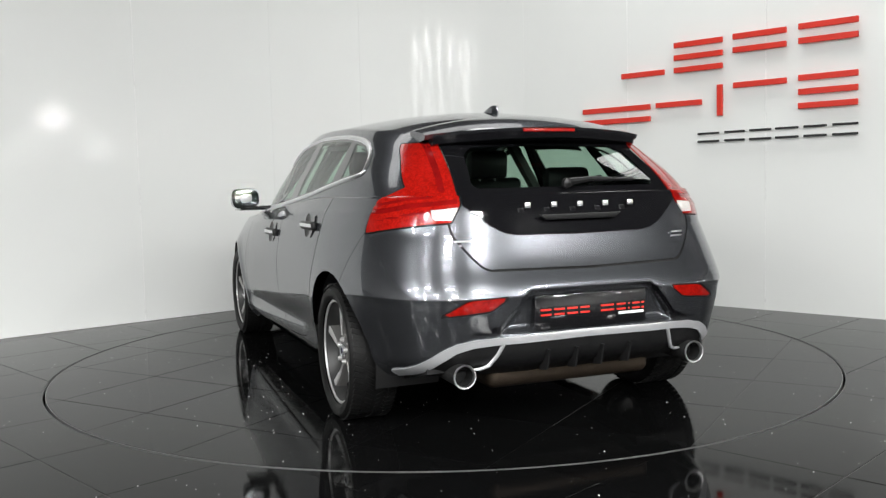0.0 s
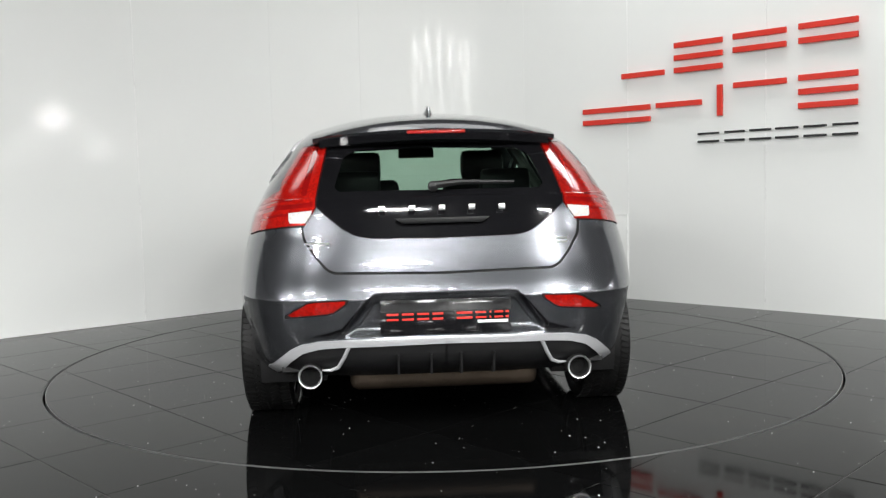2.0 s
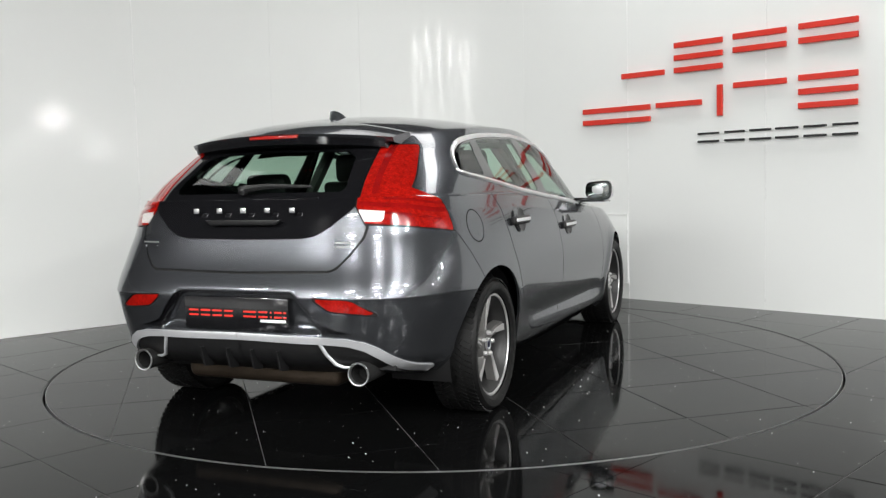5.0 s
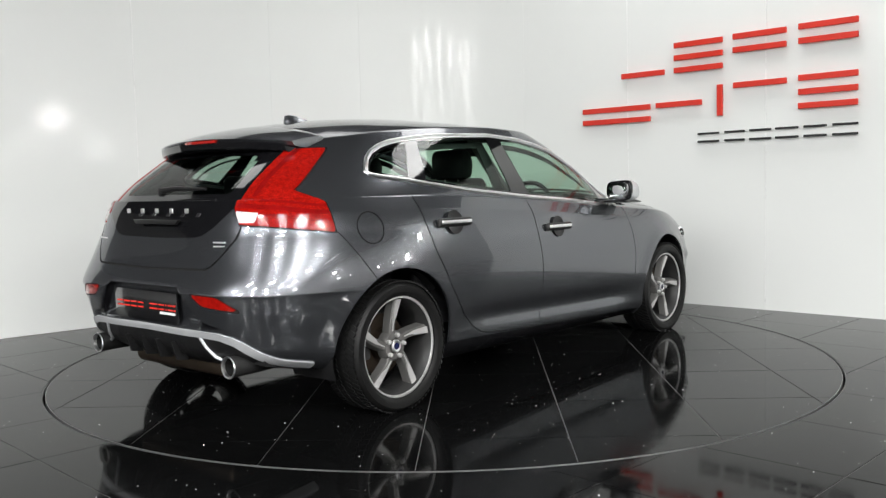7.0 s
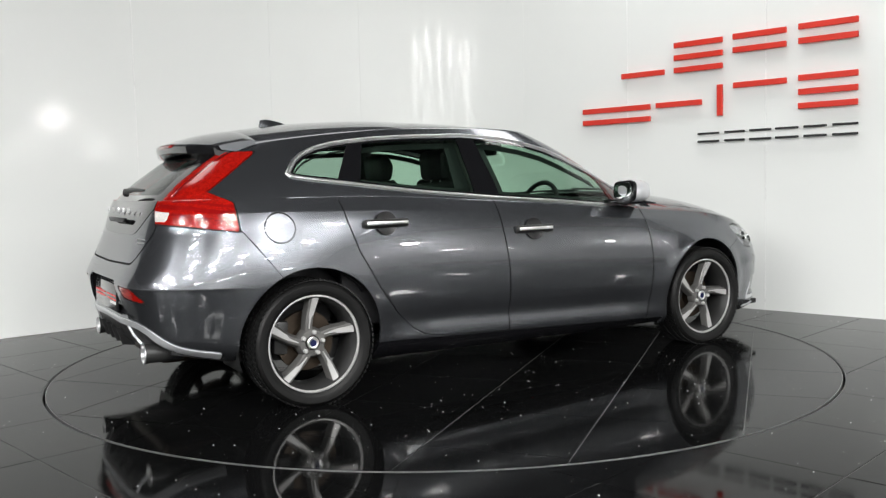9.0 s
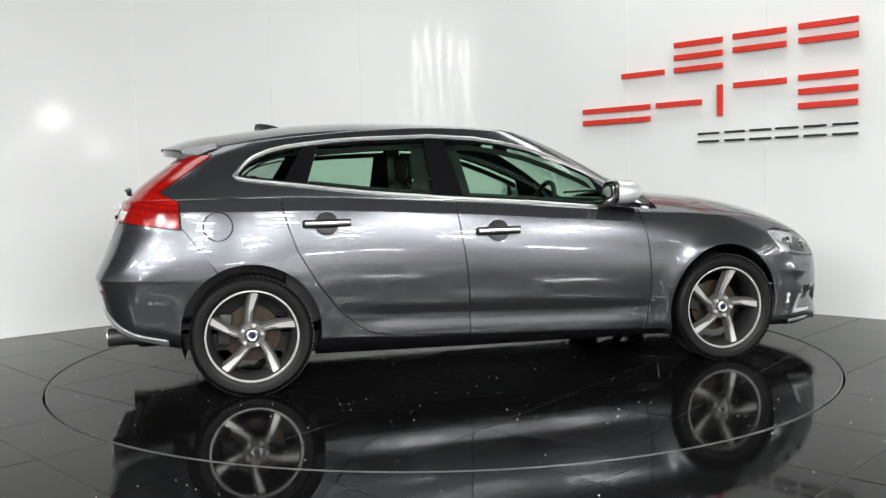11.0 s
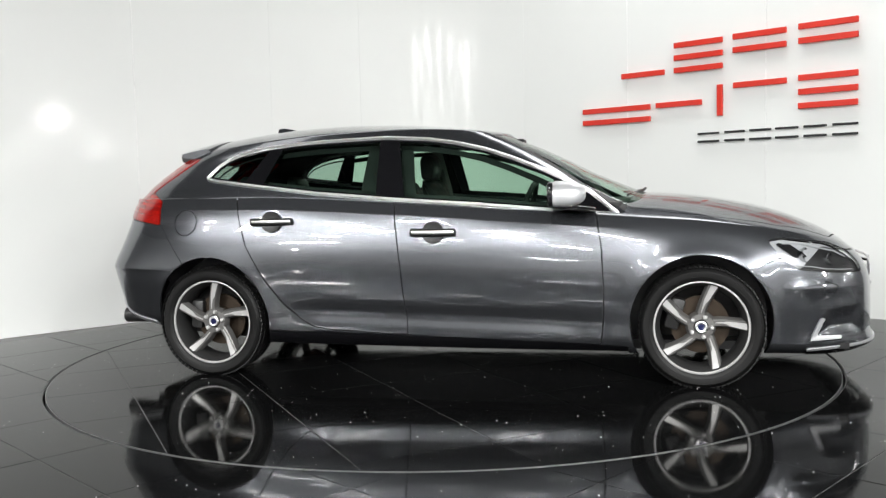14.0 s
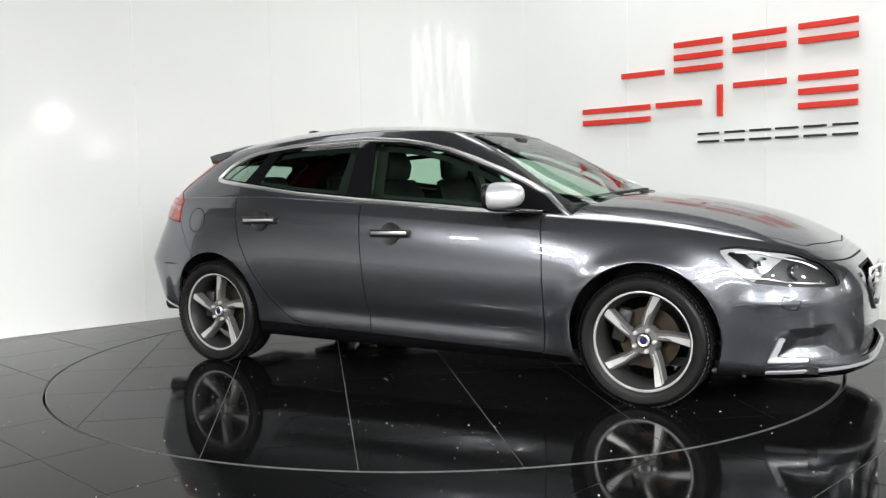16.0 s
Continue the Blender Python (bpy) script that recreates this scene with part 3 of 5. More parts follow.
def lower_shell():
    """Half the body below the waist, with the bonnet."""
    rows = []
    fs = np.concatenate([np.linspace(0, 0.06, 6)[:-1], np.linspace(0.06, CREASE, 58)[:-1], [TAIL_F - 0.004, TAIL_F, TAIL_F + 0.004], [CREASE - 0.004, CREASE, CREASE + 0.004], np.linspace(CREASE, 1, 10)[1:]])
    fs = np.sort(fs)
    w = np.where(fs <= CREASE, spline(W_KNOT, HALF_W, fs), HALF_W[-1] + (TOP_W - HALF_W[-1]) * (fs - CREASE) / (1 - CREASE))
    sharp = np.where(fs <= TAIL_F, spline(F_KNOT[:5], REAR_X[:5], fs), spline(F_KNOT[4:], REAR_X[4:], fs))
    xr, xf = 0.55 * spline(F_KNOT, REAR_X, fs) + 0.45 * sharp, spline(F_KNOT, FRONT_X, fs)
    for f, a, b, c in zip(fs, w, xr, xf):
        nf = 3.9
        xy = ring(b, c, a, 6.6 - 1.6 * min(f, 0.8) + 1.5 * max(0, f - 0.8), nf, MID_X, (210, 130))
        zb, zt = low_line(xy[:, 0]), top_line(xy[:, 0])
        rows.append(np.column_stack([xy, zb + (zt - zb) * f]))
    top = rows[-1]
    for k in np.linspace(1, 0, 34)[1:] ** 0.9:
        r = top.copy()
        r[:, 1] *= k
        r[:, 2] += bonnet_rise(r[:, 0]) * (1 - k ** 3.0)
        rows.append(r)
    P = np.stack(rows, 1)
    x, y, z = P[..., 0], P[..., 1], P[..., 2]
    side = np.clip((y - 0.6) / 0.15, 0, 1)
    soft = np.zeros(P.shape[1])
    soft[:len(fs)] = spline(F_KNOT, [0.795, 0.832, 0.858, 0.882, 0.893, 0.896, 0.879, 0.859, 0.834, 0.815], fs) - w
    y += side * np.clip((x - 0.85) / 0.4, 0, 1) * soft[None, :]
    # haunches over the wheels
    y += side * 0.008 * np.exp(-((x + 1.2) / 0.42) ** 2) * np.clip((0.93 - z) / 0.33, 0, 1) * np.clip((z - 0.15) / 0.25, 0, 1)
    y += side * 0.012 * np.exp(-((x - 1.5) / 0.38) ** 2) * np.clip((0.85 - z) / 0.25, 0, 1)
    # wheel flares
    for ax in (AXLE_R, AXLE_F):
        r = np.hypot(x - ax, z - WHEEL_Z)
        y += side * (0.013 if ax > 0 else 0.003) * np.exp(-((r - 0.355) / 0.06) ** 2) * np.clip((0.8 - z) / 0.15, 0, 1)
    # pressed line along the lower doors
    y -= side * 0.016 * np.exp(-((z - (0.345 - 0.03 * x)) / 0.05) ** 2) * np.clip((0.95 - np.abs(x - 0.15)) / 0.3, 0, 1)
    # bumper corners draw in below a crease
    rear = np.clip((-1.38 - x) / 0.2, 0, 1)
    ease = np.clip((0.592 - z) / 0.02, 0, 1)
    ends = np.clip((-x - 1.62) / 0.22, 0, 1)
    shift = rear * ease * ease * (3 - 2 * ease) * (0.004 + 0.085 * np.clip(0.592 - z, 0, 1))
    x += shift * ends * np.clip((np.abs(y) - 0.3) / 0.2, 0, 1)
    y -= 1.1 * shift * (1 - 0.8 * ends)
    # ridge along the front bumper under the lamp
    y += side * 0.014 * np.exp(-((z - 0.485) / 0.035) ** 2) * np.clip((x - 1.86) / 0.1, 0, 1)
    # recess of the number plate
    d = poly_sd(np.abs(y).ravel(), z.ravel(), PLATE_BAY).reshape(y.shape)
    x += np.where(x < -1.4, 0.04 * np.clip(0.5 - d / 0.04, 0, 1) ** 2 * (3 - 2 * np.clip(0.5 - d / 0.04, 0, 1)), 0)
    # bowls behind the door handles
    for hx, hz in ((-0.772, 0.852), (0.13, 0.785)):
        g = np.exp(-(np.hypot(x - hx, z - hz) / 0.05) ** 6)
        y -= side * 0.003 * g
    # air scoops in the front bumper corners
    d = poly_sd(x.ravel(), z.ravel(), [(2.02, 0.235), (2.085, 0.37), (2.26, 0.39), (2.28, 0.24)]).reshape(x.shape)
    y -= np.where(z < 0.6, 0.028 * np.clip(-d / 0.05, 0, 1), 0)
    return surface(P, np.stack([0 * x, y, 0 * z + 0.1], 2))


PLATE_BAY = [(-0.1, 0.600), (0.272, 0.600), (0.292, 0.587), (0.392, 0.456), (-0.1, 0.456)]
# course of a black band: shade under the bumper's fold put into colour
BAY_SHADE = [(-0.1, 0.604), (0.272, 0.604), (0.295, 0.59), (0.40, 0.466), (0.47, 0.45), (0.53, 0.447)]
JET = [(2.07, 0.515), (2.065, 0.472), (2.12, 0.452), (2.135, 0.492)]
G_KNOT = [0.0, 0.3, 0.6, 0.85, 1.0]


def rail_line(x):
    """Height of the roof's edge."""
    return glide([-1.7, -1.5, -1.2, -0.85, -0.5, -0.1, 0.2, 0.42], [1.204, 1.230, 1.272, 1.309, 1.334, 1.343, 1.332, 1.313], x)


def roof_rise(x):
    return glide([-1.6, -1.3, -1.0, -0.5, 0.0, 0.45], [0.070, 0.083, 0.087, 0.071, 0.041, 0.012], x)


def upper_shell():
    """Half the cabin: rear window, sides, windscreen and roof."""
    rows = []
    for g in np.linspace(-0.06, 1, 44):
        q = max(g, 0)
        w = float(spline(G_KNOT, [0.812, 0.760, 0.694, 0.636, 0.582], q)) + (0.06 * 0.8 * -g if g < 0 else 0)
        xr = float(spline(G_KNOT, [-1.785, -1.71, -1.615, -1.53, -1.475], q)) + (0.25 * g if g < 0 else 0)
        xf = float(spline(G_KNOT, [1.30, 1.06, 0.80, 0.565, 0.415], q)) - (0.8 * g if g < 0 else 0)
        nr = 5.0 + 0.5 * q
        nf = 4.0 - 0.6 * q + 1.6 * q * q
        xy = ring(xr, xf, w, nr, nf, -0.1, (120, 110))
        z0 = top_line(xy[:, 0]) + glide([0.9, 1.3], [0.0, 0.085], xy[:, 0])
        # at both ends the outline is followed in its own length, so heights go with the share of length
        share = np.clip((xy[:, 0] + 0.1) / np.where(xy[:, 0] < -0.1, abs(xr + 0.1), xf + 0.1), -1, 1)
        xt = -0.1 + share * np.where(share < 0, 1.375, 0.515)
        z1 = rail_line(xt)
        rows.append(np.column_stack([xy, z0 + (z1 - z0) * g]))
    top = rows[-1]
    for k in np.linspace(1, 0, 30)[1:]:
        r = top.copy()
        r[:, 1] *= k
        r[:, 2] += roof_rise(r[:, 0]) * (1 - k ** 2.2)
        rows.append(r)
    P = np.stack(rows, 1)
    return surface(P, np.stack([0 * P[..., 0], P[..., 1], 0 * P[..., 2] + 0.3], 2))


REAR_DOOR = [(-1.02, 1.2), (-0.995, 0.98), (-0.965, 0.86), (-0.92, 0.721), (-0.82, 0.545), (-0.713, 0.403), (-0.62, 0.32), (-0.553, 0.282), (-0.45, 0.265), (-0.028, 0.243), (-0.03, 0.311), (-0.05, 0.6), (-0.095, 0.955), (-0.12, 1.2)]
FRONT_DOOR = [(-0.12, 1.2), (-0.095, 0.955), (-0.05, 0.6), (-0.03, 0.311), (-0.028, 0.243), (0.5, 0.222), (0.985, 0.205), (1.0, 0.35), (1.002, 0.495), (0.992, 0.7), (0.965, 0.868), (0.95, 1.2)]
DLO = [(-1.222, 1.098), (-1.205, 1.08), (-1.15, 1.069), (-1.003, 1.05), (-0.556, 0.992), (-0.107, 0.950), (0.374, 0.914), (0.841, 0.870), (1.06, 0.850), (1.085, 0.853), (1.08, 0.872), (0.936, 0.986), (0.81, 1.052), (0.688, 1.110), (0.53, 1.175), (0.38, 1.228), (0.22, 1.266), (0.071, 1.29), (-0.176, 1.307), (-0.546, 1.297), (-0.70, 1.288), (-0.856, 1.272), (-0.95, 1.259), (-1.042, 1.238), (-1.12, 1.206), (-1.168, 1.172), (-1.205, 1.13)]
TAILGATE = [(-0.2, 1.6), (0.462, 1.25), (0.47, 1.19), (0.503, 1.0), (0.505, 0.955), (0.556, 0.872), (0.548, 0.83), (0.50, 0.76), (0.458, 0.715), (0.43, 0.702), (-0.2, 0.690)]
BLACK_PANEL = [(-0.2, 1.002), (0.495, 1.002), (0.502, 0.955), (0.47, 0.925), (0.40, 0.868), (0.345, 0.838), (0.29, 0.828), (-0.2, 0.820)]
REFLECTOR = [(0.632, 0.528), (0.625, 0.534), (0.545, 0.580), (0.52, 0.587), (0.383, 0.593), (0.388, 0.585), (0.44, 0.548), (0.46, 0.543)]


def lamp_field(V):
    """Tail lamp: behind a bent line on the side, outboard of the hatch, above the bumper."""
    x, y, z = V[:, 0], np.abs(V[:, 1]), V[:, 2]
    side = np.interp(z, [0.80, 0.842, 0.974, 0.99, 1.025, 1.113, 1.20, 1.24], [-1.486, -1.486, -1.495, -1.525, -1.592, -1.468, -1.345, -1.30])
    inner = np.interp(z, [0.85, 0.877, 0.955, 1.0, 1.19, 1.25], [0.56, 0.556, 0.506, 0.505, 0.474, 0.46])
    low = np.interp(x, [-1.8, -1.486], [0.885, 0.842])
    return np.maximum.reduce([(x - side) * 0.8, inner - y, low - z, z - 1.213])


def build_body(car):
    S = lower_shell()
    G = upper_shell()
    X, Y, Z = (lambda s: s[0][:, 0]), (lambda s: np.abs(s[0][:, 1])), (lambda s: s[0][:, 2])
    both = lambda s: join(s, flip(s))

    # openings of the wheels and of the cabin floor
    for ax in (AXLE_R, AXLE_F):
        _, S = cut(S, np.hypot(X(S) - ax, (Z(S) - WHEEL_Z - 0.012)) - 0.347)
    top_y = np.interp(X(S), *ring_at_top())
    lid = np.maximum(np.maximum(X(S) - (1.20 - 0.12 * Y(S)), Y(S) - (top_y - 0.035)), 0.80 - Z(S))
    _, S = cut(S, lid)

    def seam(s, f, w=0.006):
        """A panel inside f < 0 and the dark gap round it; returns panel, rest."""
        a, b = cut(s, f(s))
        g, b = cut(b, f(b) - w)
        GAPS.append(push(g, -0.008))
        return a, b

    GAPS = []
    # tail lamps
    lampL, S = seam(S, lambda s: lamp_field(s[0]))
    lampU, G = seam(G, lambda s: lamp_field(s[0]))
    for m in (lambda s: s, flip):
        make_tail_lamp(car, m(join(lampL, lampU)), m)
    # tailgate
    gate, S = seam(S, lambda s: np.maximum(poly_sd(Y(s), Z(s), TAILGATE), X(s) + 1.45), 0.009)
    tg = skin("tailgate", both(gate_skin(gate)[1]), PAINT, car, thick=0.012)
    panel, _ = gate_skin(gate)
    blk = skin("tailgate_panel", both(push(panel, 0.002)), GLOSS_BLACK, tg, "gloss black hatch panel under the rear window", thick=0.01)
    # rear window in the cabin shell
    rw_f = lambda s: np.maximum.reduce([X(s) + 1.30, poly_sd(Y(s), Z(s), [(-0.2, 0.9), (0.512, 0.9), (0.506, 1.0), (0.476, 1.20), (0.44, 1.262), (-0.2, 1.285)])])
    rw, G = cut(G, rw_f(G))
    edge = lambda s: poly_sd(Y(s), Z(s), [(-0.2, 1.016), (0.415, 1.016), (0.43, 1.035), (0.395, 1.16), (0.345, 1.19), (-0.2, 1.205)])
    pane, frame_ = cut(rw, edge(rw))
    w = skin("rear_window", both(pane), GLASS_DARK, car, "tinted rear window")
    skin("window_border", both(frame_), GLOSS_BLACK, w, "black border of the rear window", thick=0.006)
    # rear bumper pieces
    strip_z = lambda y: np.interp(y, [0, 0.4, 0.5, 0.57, 0.62, 0.66, 0.70, 0.74, 0.78, 0.84], [0.426, 0.421, 0.415, 0.398, 0.366, 0.328, 0.290, 0.252, 0.214, 0.15])
    strip_w = lambda y: np.interp(y, [0, 0.45, 0.55, 0.62, 0.68, 0.76, 0.84], [0.014, 0.0145, 0.017, 0.026, 0.032, 0.032, 0.016])
    low_rear, S = cut(S, np.maximum(X(S) + 1.57, Z(S) - strip_z(Y(S)) - strip_w(Y(S))))
    strip, dif = cut(low_rear, strip_z(Y(low_rear)) - strip_w(Y(low_rear)) - Z(low_rear))
    bumper_line = lambda s: np.maximum(X(s) - np.interp(Z(s), [0.2, 0.6, 0.65, 0.845, 0.9], [-1.30, -1.30, -1.335, -1.478, -1.50]), Z(s) - np.interp(X(s), [-1.8, -1.486], [0.878, 0.84]))
    bump, S = seam(S, bumper_line, 0.004)
    refl, bump = seam(bump, lambda s: np.maximum(poly_sd(Y(s), Z(s), REFLECTOR), X(s) + 1.5), 0.006)
    # band cut out to be coloured as the shade round the recess
    edge_, bump = cut(bump, np.maximum(line_d(Y(bump), Z(bump), BAY_SHADE) - np.interp(Y(bump), [0, 0.27, 0.42, 0.53], [0.009, 0.011, 0.018, 0.004]), X(bump) + 1.5))
    rb = skin("rear_bumper", both(bump), PAINT, car, thick=0.012)
    skin("skirt_strip", both(push(strip, 0.006)), SILVER, rb, "matt silver strip along the bumper", thick=0.014)
    skin("diffuser", both(push(dif, -0.004)), PLASTIC, rb, "black plastic diffuser", thick=0.01)
    skin("bay_shade", both(push(edge_, -0.012)), GLOSS_BLACK, rb, "black band for the shade round the plate recess", thick=0.006)
    for m in (lambda s: s, flip):
        skin("reflector", m(push(refl, -0.002)), RED_LENS, rb, "red rear fog reflector", thick=0.01)
    # doors, flap, sill
    for name, poly, lab in (("rear_door", REAR_DOOR, ""), ("front_door", FRONT_DOOR, "")):
        d, S = seam(S, lambda s: np.maximum(poly_sd(X(s), Z(s), poly), 0.5 - Y(s)))
        for m, sd in ((lambda s: s, 1), (flip, -1)):
            ob = skin(name, m(d), PAINT, car, thick=0.012)
            hx, hz = (-0.772, 0.852) if name == "rear_door" else (0.130, 0.785)
            k = np.argsort((d[0][:, 0] - hx) ** 2 + (d[0][:, 2] - hz) ** 2)[:6]
            make_handle(ob, hx, hz, sd, float(np.abs(d[0][k, 1]).mean()) + 0.003)
    flap_f = lambda s: np.maximum(np.hypot(X(s) + 1.305, Z(s) - 0.852) - 0.068, 0.4 - Y(s))
    flap, S = cut(S, flap_f(S))
    flap_gap, S = cut(S, flap_f(S) - 0.005)
    skin("fuel_flap", flip(flap), PAINT, car, "round fuel flap", thick=0.006)
    skin("panel_gap", flip(push(flap_gap, -0.006)), GAP, car, "dark gap between panels")
    plain_side = join(flap, flap_gap)
    sill, S = seam(S, lambda s: np.maximum.reduce([Z(s) - np.interp(X(s), [-0.8, -0.5, 1.1], [0.262, 0.252, 0.195]), X(s) - 1.12, -0.86 - X(s)]), 0.003)
    for m in (lambda s: s, flip):
        skin("sill", m(push(sill, -0.008)), GLOSS_BLACK, car, "black side sill", thick=0.02)
    # front: lamps, grille, bumper, bonnet
    hl_f = lambda s: np.maximum(poly_sd(X(s), Z(s), round_poly([(1.80, 0.722), (1.87, 0.732), (2.09, 0.702), (2.20, 0.655), (2.255, 0.60), (2.275, 0.552), (2.15, 0.556), (1.95, 0.578), (1.875, 0.625)], 0.02)), 0.28 - Y(s))
    hl, S = seam(S, hl_f, 0.004)
    for m in (lambda s: s, flip):
        make_head_lamp(car, m(hl))
    gr, S = seam(S, lambda s: np.maximum(poly_sd(Y(s), Z(s), round_poly([(-0.3, 0.60), (0.26, 0.60), (0.27, 0.52), (0.16, 0.41), (-0.3, 0.40)], 0.03)), 2.1 - X(s)), 0.014)
    make_grille(car, both(gr))
    low, S = seam(S, lambda s: np.maximum(poly_sd(Y(s), Z(s), round_poly([(-0.3, 0.30), (0.36, 0.30), (0.45, 0.225), (-0.3, 0.215)], 0.03)), 2.0 - X(s)), 0.006)
    fog, S = seam(S, lambda s: np.maximum(poly_sd(X(s), Z(s), [(2.0, 0.218), (2.052, 0.33), (2.076, 0.332), (2.036, 0.242), (2.16, 0.239), (2.165, 0.222)]), 0.45 - Y(s)), 0.004)
    fb_f = lambda s: np.maximum(np.interp(Z(s), [0.1, 0.58, 0.645, 0.66, 0.72], [1.62, 1.70, 1.88, 1.99, 2.18]) - X(s), Z(s) - np.interp(X(s), [1.8, 2.2, 2.3], [0.66, 0.655, 0.645]))
    fb, S = seam(S, fb_f, 0.006)
    jet, fb = seam(fb, lambda s: np.maximum(poly_sd(X(s), Z(s), JET), 0.4 - Y(s)), 0.003)
    lip, fb = cut(fb, np.maximum(Z(fb) - np.interp(X(fb), [1.7, 2.0, 2.4], [0.165, 0.178, 0.20]), 1.99 - X(fb)))
    lip_edge, lip = cut(lip, np.interp(X(lip), [1.7, 2.0, 2.4], [0.165, 0.178, 0.20]) - 0.012 - Z(lip))
    fbo = skin("front_bumper", both(fb), PAINT, car, thick=0.012)
    for m in (lambda s: s, flip):
        skin("jet_cover", m(jet), PAINT, fbo, thick=0.006)
    skin("lower_grille", both(push(low, -0.03)), PLASTIC, fbo, "black lower air intake", thick=0.01)
    skin("splitter", both(push(lip, 0.004)), GLOSS_BLACK, fbo, "gloss black lower bumper lip", thick=0.012)
    skin("lip_trim", both(push(lip_edge, 0.006)), SILVER, fbo, "thin silver trim along the lower lip", thick=0.01)
    for m in (lambda s: s, flip):
        skin("fog_surround", m(push(fog, 0.004)), SILVER, fbo, "silver fog lamp surround", thick=0.012)
    hood_f = lambda s: np.maximum.reduce([np.interp(Y(s), [0, 0.45, 0.60, 0.70], [1.16, 1.13, 1.10, 1.12]) - X(s), Y(s) - np.interp(X(s), [1.1, 1.2, 1.35, 1.6, 1.85, 2.1, 2.25], [0.665, 0.70, 0.725, 0.715, 0.665, 0.54, 0.40]), 0.62 - Z(s), X(s) - np.interp(Y(s), [0, 0.3, 0.5], [2.22, 2.19, 2.13])])
    hood, S = seam(S, hood_f, 0.006)
    skin("bonnet", both(hood), PAINT, car, thick=0.012)
    rear_q, S = cut(S, X(S) - 0.2)
    wing, nose = cut(S, 0.30 - Y(S))
    skin("rear_quarter", join(rear_q, plain_side), PAINT, car)
    skin("rear_quarter", flip(rear_q), PAINT, car, thick=0.012)
    for m in (lambda s: s, flip):
        skin("front_wing", m(wing), PAINT, car, thick=0.012)
    skin("nose_panel", both(nose), PAINT, car, thick=0.012)

    # cabin sides: bright surround, black pillars and panes
    inside, G = cut(G, np.maximum(poly_sd(X(G), Z(G), DLO), 0.3 - Y(G)))
    chrome, inside = cut(inside, -0.020 - poly_sd(X(inside), Z(inside), DLO))
    line = trim_line(chrome)
    for sd, m in ((1, lambda s: s), (-1, flip)):
        tr = skin("window_trim", m(push(chrome, 0.003)), CHROME, car, "bright chrome window surround", thick=0.012)
        part("bead", tube([(x, sd * y, z) for x, y, z in line], 0.0095, 8, closed=True), CHROME, tr, "rounded chrome bead")
    low_edge = lambda s: poly_sd(X(s), Z(s), DLO) + 0.029
    glassy, seal = cut(inside, low_edge(inside))
    pillars = (
        [(-0.215, 1.4), (-0.195, 0.9), (-0.025, 0.9), (-0.125, 1.4)],
        [(-0.79, 1.4), (-0.775, 1.27), (-0.862, 1.04), (-0.90, 0.9), (-1.05, 0.9), (-0.985, 1.05), (-0.855, 1.26), (-0.80, 1.4)],
        [(0.70, 1.15), (0.845, 0.8), (1.2, 0.8), (1.2, 1.0), (0.9, 1.1)])
    blacks = [seal]
    for pl in pillars:
        a, glassy = cut(glassy, poly_sd(X(glassy), Z(glassy), pl))
        blacks.append(a)
    q, rest = cut(glassy, X(glassy) - np.interp(Z(glassy), [1.0, 1.3], [-0.96, -0.82]))
    r, f = cut(rest, X(rest) + 0.15)
    lining = [cut(q, -0.035 - poly_sd(X(q), Z(q), DLO))[0]]
    for s_, edges in ((r, [(-0.30, 0.9), (-0.27, 1.4), (-0.1, 1.4), (-0.1, 0.9)]), (f, [(-0.1, 0.9), (-0.14, 1.4), (-0.05, 1.4), (0.03, 0.9)])):
        lining.append(cut(s_, poly_sd(X(s_), Z(s_), edges))[0])
    for s_ in (r, f):
        lining.append(cut(s_, -0.058 - poly_sd(X(s_), Z(s_), DLO))[0])
    for m in (lambda s: s, flip):
        skin("window_lining", m(push(join(*lining), -0.035)), TRIM_DARK, car, "dark inner window surround", thick=0.006)
        skin("pillar_cover", m(join(*blacks)), GLOSS_BLACK, car, "gloss black window pillars and seals", thick=0.008)
        skin("quarter_window", m(q), GLASS_DARK, car, "small fixed rear side window")
        skin("rear_side_window", m(r), GLASS, car, "rear door window")
        skin("front_side_window", m(f), GLASS, car, "front door window")
    # windscreen
    ws_f = lambda s: np.maximum.reduce([Y(s) - np.interp(Z(s), [0.85, 0.95, 1.1, 1.25, 1.34], [0.70, 0.655, 0.59, 0.535, 0.50]), np.interp(Y(s), [0, 0.3, 0.5, 0.6], [0.43, 0.425, 0.40, 0.38]) - X(s)])
    ws, G = cut(G, ws_f(G))
    inner, band = cut(ws, ws_f(ws) + 0.028)
    wso = skin("windscreen", both(inner), GLASS, car, "pale green tinted windscreen")
    skin("window_border", both(band), PLASTIC, wso, "black border of the windscreen", thick=0.006)
    skin("roof", both(G), PAINT, car, thick=0.01)
    for g in GAPS:
        for piece in islands(g):
            for m in (lambda s: s, flip):
                skin("panel_gap", m(piece), GAP, car, "dark gap between panels")


def trim_line(strip):
    """The middle of the chrome strip, laid on the cabin's side."""
    V, Nn, _ = strip
    P = np.array(DLO, float)
    c = P.mean(0)
    out = []
    for a, b in zip(P, np.roll(P, -1, 0)):
        n = max(1, int(np.hypot(*(b - a)) / 0.04))
        d = (b - a) / np.hypot(*(b - a))
        inward = np.array((-d[1], d[0])) * 0.009
        for k in range(n):
            x, z = a + (b - a) * k / n + inward
            w = 1 / (((V[:, 0] - x) ** 2 + (V[:, 2] - z) ** 2) ** 1.5 + 1e-9)
            p = (V[:, 1] * w).sum() / w.sum()
            out.append((x, p + 0.001, z))
    return out


